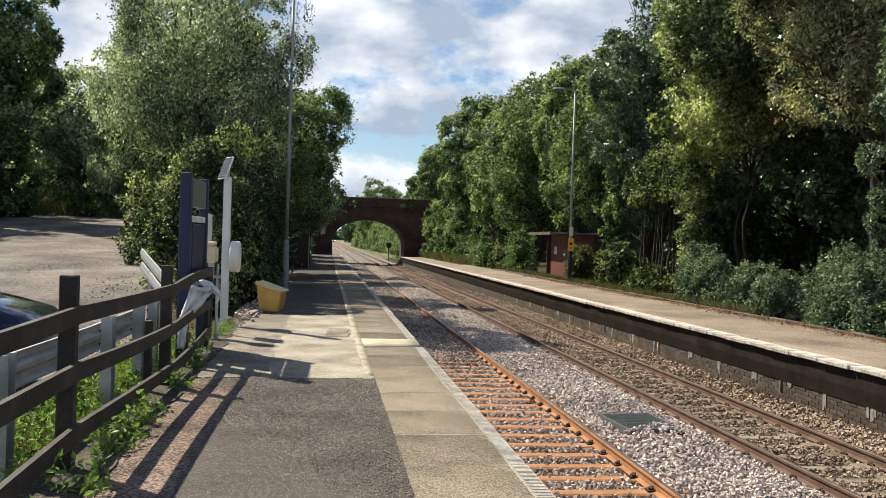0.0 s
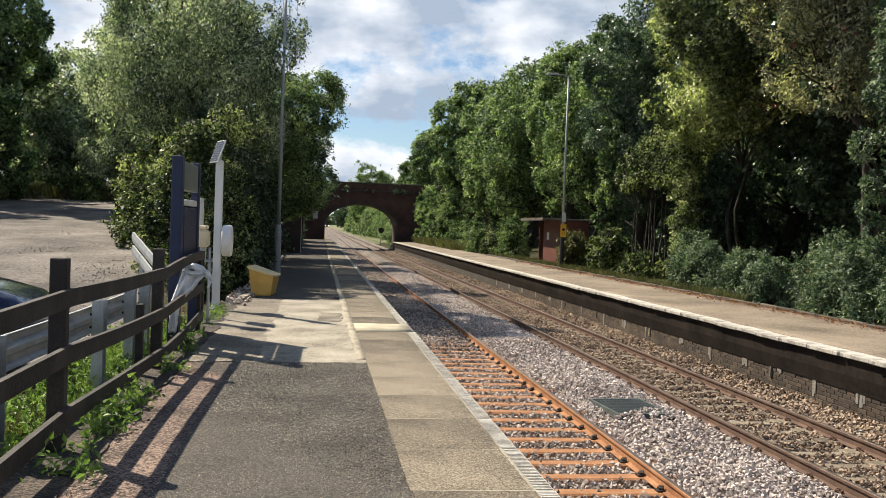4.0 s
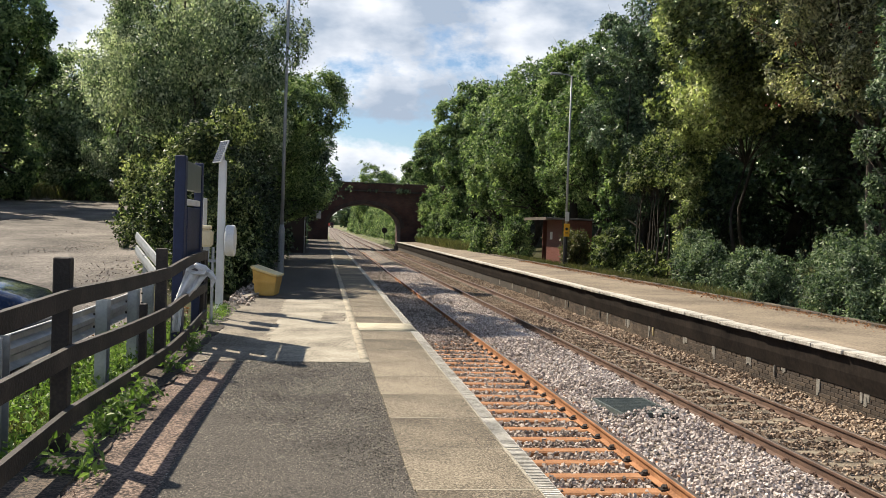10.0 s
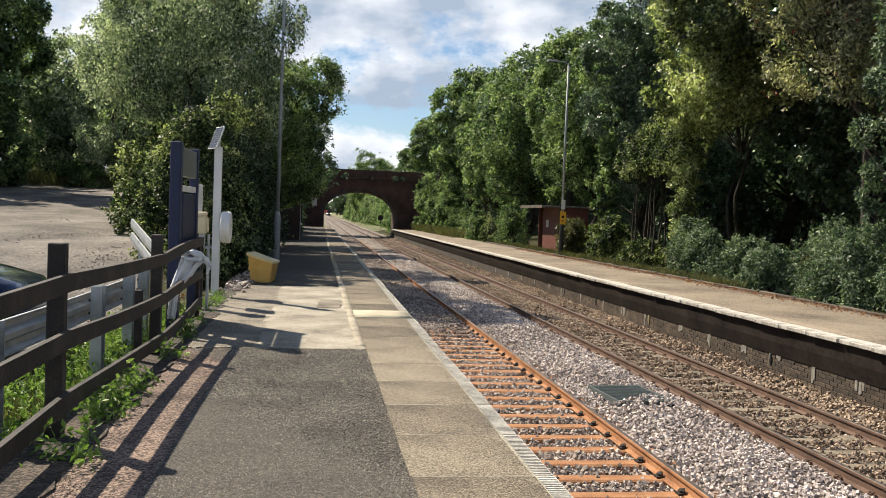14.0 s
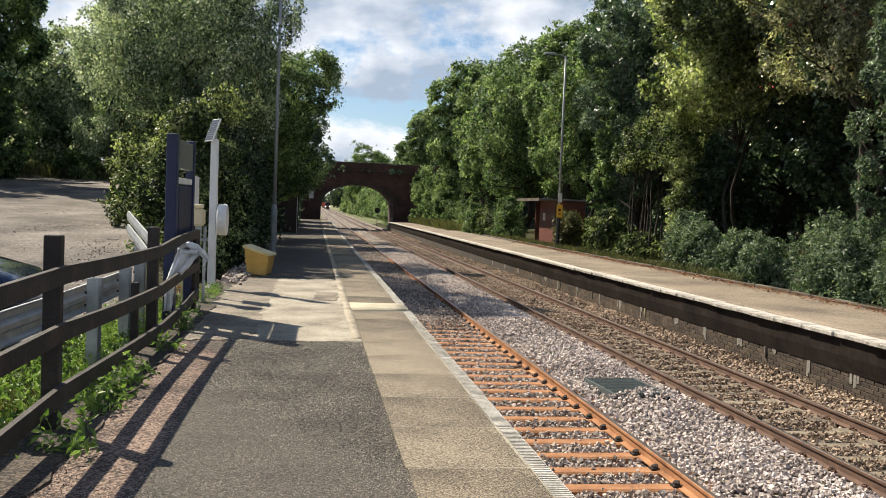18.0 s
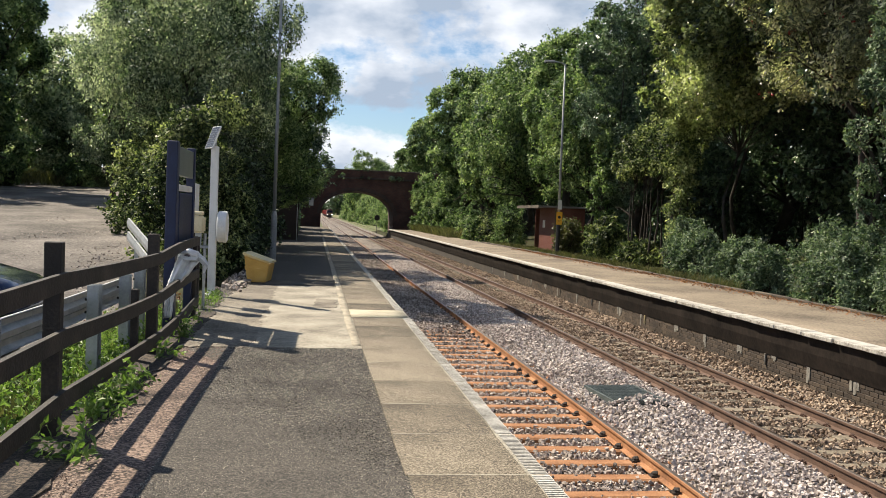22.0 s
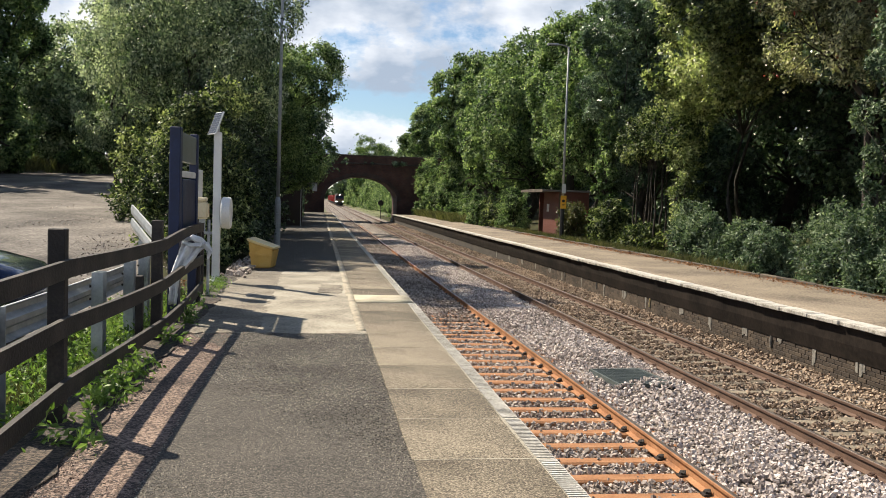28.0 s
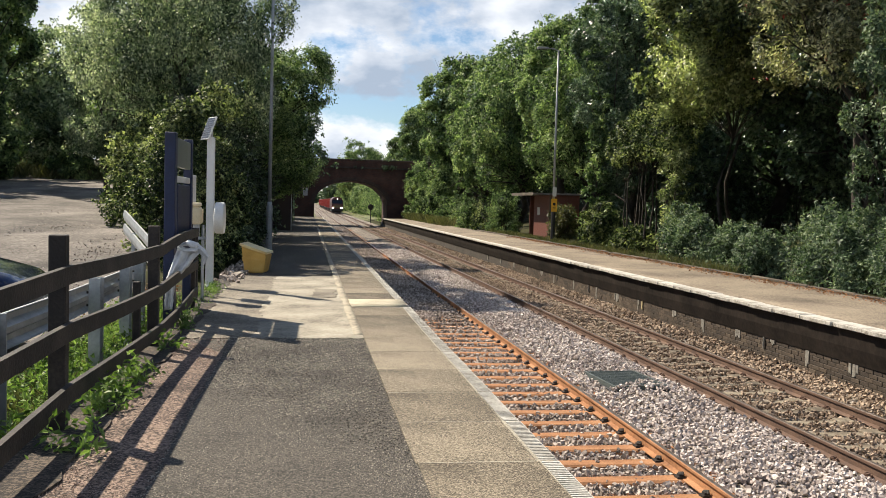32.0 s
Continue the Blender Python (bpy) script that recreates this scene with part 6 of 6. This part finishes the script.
for s0, s1 in ((-0.62, 0.62),):
    q = [bm.verts.new(c) for c in ((0.22, s0, 1.40), (0.22, s1, 1.40), (0.83, s1 * 1.12, 1.12), (0.83, s0 * 1.12, 1.12))]
    bm.faces.new(q)
bmesh.ops.solidify(bm, geom=bm.faces[:], thickness=-0.012)
part("windscreen", bm, M_GLASS, car, "dark glass windscreen")
for s in (-1, 1):
    bm = bmesh.new()
    prism(bm, [(-1.45, 0.98), (-1.2, 1.33), (-0.3, 1.37), (0.2, 1.30), (0.75, 0.98)], s * 0.80, s * 0.80 + 0.03)
    part("side_window", bm, M_GLASS, car)
    for u in (-1.3, 1.28):
        wh = part("wheel", tube(bmesh.new(), [(u, s * 0.68, 0.31), (u, s * 0.86, 0.31)], [0.31, 0.31], 24), M_TYRE, car, "black tyre")
        part("rim", tube(bmesh.new(), [(u, s * 0.80, 0.31), (u, s * 0.875, 0.31)], [0.2, 0.19], 20), M_SILVER, wh)
    part("headlight", block(1.74, 1.97, s * 0.62 - 0.16, s * 0.62 + 0.16, 0.66, 0.80, 0.03), M_GLASS, car, "clear headlight")
    part("mirror", block(0.55, 0.72, s * 0.92 - 0.09, s * 0.92 + 0.09, 0.98, 1.1, 0.03), M_CAR, car)
for s in (-0.25, 0.3):
    part("wiper", block(0.82, 0.85, s - 0.25, s + 0.25, 1.125, 1.14, 0.003), M_BLACK, car)

# ---- weeds and grass ----
def weeds(label, material, seed, n, place, size, wide, tall, name="weeds"):
    """Many leafy stalks: place gives a foot, each foot carries blades up its stalk."""
    rng = np.random.default_rng(seed)
    feet = np.array([place(rng) for _ in range(n)])
    per = 16
    t = rng.uniform(0.05, 1, (n, per, 1))
    h = tall * rng.uniform(0.4, 1.2, (n, 1, 1))
    bend = rng.normal(0, 0.25, (n, 1, 3)) * np.array([1, 1, 0])
    pos = feet[:, None] + np.concatenate([np.zeros((n, per, 2)), t * h], -1) + bend * (t ** 2) * h + rng.normal(0, 0.035, (n, per, 3))
    pos = pos.reshape(-1, 3)
    out = unit(rng.normal(0, 1, (len(pos), 3)) + np.array([0, 0, 0.3]))
    tagged(np_mesh(name, leaf_arrays(rng, pos, out, size, wide, 0.25), quads(len(pos)), material), label, name, kind="stuff")


def blades(label, material, seed, n, place, tall, name="grass"):
    """Thin upright grass blades, each a narrow bent strip."""
    rng = np.random.default_rng(seed)
    f = np.array([place(rng) for _ in range(n)])
    h = tall * rng.uniform(0.4, 1.2, (n, 1))
    a = rng.uniform(0, 2 * math.pi, (n, 1))
    side = np.concatenate([np.cos(a), np.sin(a), np.zeros((n, 1))], 1) * 0.008
    lean = rng.normal(0, 0.3, (n, 3)) * np.array([1, 1, 0]) * h
    up = np.array([0, 0, 1.0])
    v = np.stack([f - side, f + side, f + 0.6 * h * up + lean * 0.45 + side * 0.6, f + h * up + lean], 1).reshape(-1, 3)
    tagged(np_mesh(name, v, quads(n), material), label, name, kind="stuff")


weeds("bright green weeds growing through the timber fence", M_LEAF_WEED, 51, 84, lambda r: (r.normal(-3.40, 0.09), r.choice([6.5, 7.5, 7.8, 8.1, 8.5, 8.9, 9.2, 10.9, 12.6, 13.9]) + r.normal(0, 0.2), -0.05), 0.08, 0.42, 0.27)
weeds("thick nettles and weeds between fence and barrier", M_LEAF_WEED, 52, 1150, lambda r: (r.uniform(-4.8, -3.7), r.uniform(4.0, 15.5), -0.33), 0.07, 0.42, 0.46)
blades("rough grass between fence and barrier", M_GRASS, 53, 4500, lambda r: (r.uniform(-5.0, -3.68), r.uniform(4.5, 18), -0.3), 0.26)
blades("dry grass along the back of the opposite platform", M_GRASS, 54, 5000, lambda r: (abs(r.normal(0, 0.35)) + 10.25, r.uniform(24, 60), 0.0), 0.28)
blades("tall dry grass at the platform end by the bridge", M_GRASS, 55, 5000, lambda r: (r.uniform(9.2, 11.2), r.uniform(72, 104), 0.0), 0.75)
weeds("weeds and tufts at the foot of the signs", M_LEAF_WEED, 56, 70, lambda r: (r.normal(-3.66, 0.13), r.uniform(15.5, 19.0), -0.03), 0.05, 0.45, 0.15)
blades("rough grass bank at the end of the yard road", M_GRASS, 57, 6000, lambda r: (lambda x, y: (x, y, ground_z(x, y)))(r.uniform(-26, -15), r.uniform(60, 70)), 0.9)

# ---- edging and fallen leaves at the back of the opposite platform ----
edge_me = mesh_of(block(-0.06, 0.06, 0.005, 0.905, -0.12, 0.13, 0.015), "edging_stone", M_KERB)
er = random.Random(9)
for k in range(62):
    ob = new("edging_stone", edge_me)
    ob.parent = far_platform
    ob.location = (10.12 + er.uniform(-0.03, 0.03), 5 + 0.914 * k, FP_Z + er.uniform(-0.075, -0.05))
    ob.rotation_euler = (0, er.uniform(-0.05, 0.05), er.uniform(-0.03, 0.03))
rng = np.random.default_rng(61)
n = 5200
pos = np.stack([10.0 - np.abs(rng.normal(0, 0.3, n)) + rng.uniform(0, 0.25, n), rng.uniform(10, 50, n), FP_Z + 0.012 + rng.uniform(0, 0.02, n)], -1)
tagged(np_mesh("fallen_leaves", leaf_arrays(rng, pos, np.tile([0, 0, 1.6], (n, 1)), 0.06, 0.6, 0.0), quads(n), M_DEADLEAF), "dry reddish-brown fallen leaves along the platform edging", "fallen leaves", kind="stuff")
n = 1500
pos = np.stack([rng.normal(-4.85, 0.22, n), rng.uniform(13.5, 20.5, n), np.full(n, -0.17) + rng.uniform(0, 0.03, n)], -1)
tagged(np_mesh("leaf_litter", leaf_arrays(rng, pos, np.tile([0, 0, 1.6], (n, 1)), 0.055, 0.6, 0.0), quads(n), M_DEADLEAF), "dry brown leaf litter at the edge of the yard", "leaf litter", kind="stuff")
mv, mf = stones(np.random.default_rng(62), 260, 10.4, 11.6, 14.2, 17.0, 0.22, lambda x, y: 0.1 + 0.28 * math.sin(math.pi * (x - 10.4) / 1.2))
tagged(np_mesh("soil_heap", mv, mf, M_REDGRAVEL), "heap of loose brown soil beside the shrubs", "soil heap", kind="stuff")

# ---- far platform wall: bricks, drips and brackets ----
br_me = mesh_of(block(-0.012, 0.05, 0.004, 0.218, 0.004, 0.070, 0.004), "brick", M_BRICKBLUE)
wr = random.Random(17)
wall_rest_v, wall_rest_f = [], []
count = 0
for r in range(7):
    z = -0.605 - 0.075 * (r + 1)
    for k in range(120):
        y = 11.0 + 0.225 * k + (0.1125 if r % 2 else 0)
        dx = wr.uniform(-0.004, 0.004)
        if y < 20.0:
            ob = new("brick", br_me)
            ob.parent = far_platform
            ob.location = (WALL_X + dx, y, z)
            count += 1
        else:
            b = len(wall_rest_v)
            wall_rest_v += [(WALL_X + dx + u, y + v, z + w) for w in (0.004, 0.070) for v in (0.004, 0.218) for u in (-0.012, 0.05)]
            wall_rest_f += [tuple(b + i for i in q) for q in ((0, 2, 3, 1), (4, 5, 7, 6), (0, 1, 5, 4), (2, 6, 7, 3), (0, 4, 6, 2), (1, 3, 7, 5))]
tagged(np_mesh("brickwork", wall_rest_v, wall_rest_f, M_BRICKJOIN, far_platform), "sooty brickwork further along the face", kind="stuff")
for y, w, h in ((13.1, 0.30, 0.22), (17.0, 0.2, 0.16), (20.2, 0.25, 0.16), (24.2, 0.3, 0.26), (32.4, 0.3, 0.2), (37.0, 0.3, 0.2), (15.6, 0.12, 0.1), (14.4, 0.08, 0.3), (18.6, 0.1, 0.34), (22.5, 0.07, 0.3), (26.0, 0.09, 0.36), (28.3, 0.12, 0.3), (30.7, 0.08, 0.34), (34.6, 0.1, 0.3), (39.6, 0.2, 0.3), (42.5, 0.12, 0.3)):
    bm = bmesh.new()
    rg = random.Random(int(y * 10))
    for q in range(7):
        yy = y + rg.uniform(-w / 2, w / 2)
        box(bm, WALL_X - 0.019 - 0.0012 * q, WALL_X - 0.0125, yy - 0.03, yy + 0.03, -0.61 - rg.uniform(0.4, 1) * h, -0.603)
    part("lime_stain", bm, M_LIME, far_platform, "pale lime stain")
for y in (15.9, 22.2, 30.3, 26.7):
    part("drain_pipe", tube(bmesh.new(), [(WALL_X - 0.03, y, -0.60), (WALL_X - 0.035, y, -0.72), (WALL_X - 0.03, y, -0.82)], [0.022, 0.022, 0.02], 8), M_LIME if y != 22.2 else M_YELLOWLID, far_platform, "short stained drain pipe")

# ---- approaching goods train ----
TRACK_C = X2 + 0.7525


def locomotive():
    lo = thing("locomotive", pose(TRACK_C, 212, RAIL_Z), "dark maroon diesel locomotive with lit headlights hauling wagons", "locomotive")
    o = [(-1.32, 1.05), (1.32, 1.05), (1.32, 3.0), (1.05, 3.62), (0.5, 3.88), (-0.5, 3.88), (-1.05, 3.62), (-1.32, 3.0)]
    part("body", prism(bmesh.new(), o, 1.6, 21.0), M_MAROON, lo)
    bm = bmesh.new()
    prism(bm, [(-1.32, 1.05), (1.32, 1.05), (1.32, 2.3), (-1.32, 2.3)], 0.25, 1.598)
    part("nose", bm, M_MAROON, lo)
    part("warning_panel", block(-0.95, 0.95, 0.22, 0.248, 1.25, 1.95, 0.01), M_LOCOYEL, lo, "dirty yellow warning panel")
    bm = bmesh.new()
    a = [bm.verts.new((x, 0.3, 2.305)) for x in (-1.3, 1.3)] + [bm.verts.new((x, 1.0, 3.25)) for x in (1.12, -1.12)]
    b = [bm.verts.new((x, 1.597, 2.305)) for x in (-1.3, 1.3)] + [bm.verts.new((x, 1.597, 3.25)) for x in (1.12, -1.12)]
    bm.faces.new(a)
    bm.faces.new(b[::-1])
    for k in range(4):
        bm.faces.new((a[k], b[k], b[(k + 1) % 4], a[(k + 1) % 4]))
    part("windscreen", bm, M_GLASS, lo, "dark cab windscreen")
    bm = bmesh.new()
    prism(bm, [(-1.12, 3.255), (1.12, 3.255), (1.0, 3.6), (0.5, 3.84), (-0.5, 3.84), (-1.0, 3.6)], 0.85, 1.598)
    part("cab_roof", bm, M_MAROON, lo)
    part("buffer_beam", block(-1.3, 1.3, 0.15, 0.6, 0.55, 1.045, 0.03), M_BLACK, lo)
    for x in (-0.86, 0.86):
        bf_ = part("buffer", tube(bmesh.new(), [(x, -0.35, 1.0), (x, -0.28, 1.0), (x, -0.27, 1.0), (x, 0.15, 1.0)], [0.22, 0.23, 0.1, 0.1], 14), M_BLACK, lo)
        part("headlight", tube(bmesh.new(), [(x * 1.18, 0.15, 1.32), (x * 1.18, 0.245, 1.32)], [0.17, 0.17], 14), M_HEADLIGHT, lo, "lit white headlight")
    part("marker_light", tube(bmesh.new(), [(0, 0.80, 3.5), (0, 0.86, 3.5)], [0.06, 0.06], 12), M_HEADLIGHT, lo, "lit high headlight")
    for yb in (2.5, 14.5):
        bg = part("bogie", block(-1.15, 1.15, yb, yb + 4.4, 0.32, 0.95, 0.05), M_BLACK, lo)
        for w in range(3):
            for s in (-1, 1):
                part("wheel", tube(bmesh.new(), [(s * 0.68, yb + 0.6 + 1.6 * w, 0.5), (s * 0.82, yb + 0.6 + 1.6 * w, 0.5)], [0.5, 0.5], 18), M_RUSTBROWN, bg)
    part("fuel_tank", block(-1.2, 1.2, 7.6, 13.6, 0.35, 1.04, 0.06), M_BLACK, lo)
    return lo


def wagon(y):
    wg = thing("goods_wagon", pose(TRACK_C, 212 + y, RAIL_Z), "tall red box-sided goods wagon", "wagon", "wagons of the train")
    part("body", block(-1.3, 1.3, 0.5, 15.0, 1.05, 3.55, 0.05), M_WAGON, wg)
    for k in range(9):
        part("rib", block(-1.36, 1.36, 0.9 + 1.7 * k, 1.02 + 1.7 * k, 1.1, 3.5, 0.01), M_WAGON, wg)
    for yb in (1.5, 11.5):
        bg = part("bogie", block(-1.1, 1.1, yb, yb + 2.6, 0.3, 0.9, 0.04), M_BLACK, wg)
        for w in (0.4, 2.2):
            for s in (-1, 1):
                part("wheel", tube(bmesh.new(), [(s * 0.68, yb + w, 0.46), (s * 0.82, yb + w, 0.46)], [0.46, 0.46], 14), M_RUSTBROWN, bg)
    part("underframe", block(-1.1, 1.1, 0.1, 15.4, 0.92, 1.045, 0.02), M_BLACK, wg)
    return wg


loco = locomotive()
first = wagon(21.8)
wagons = [first] + [copy_thing(first, pose(TRACK_C, 212 + 21.8 + 15.8 * k, RAIL_Z)) for k in range(1, 14)]


def motions():
    """The train rolls towards the station on the far track at a steady pace."""
    for th, off in [(loco, 0.0)] + [(w, 21.8 + 15.8 * k) for k, w in enumerate(wagons)]:
        walk(th, [(t, pose(TRACK_C, 212 + 20.5 * (32 - t) + off, RAIL_Z)) for t in (0, 8, 16, 24, 32)])


motions()
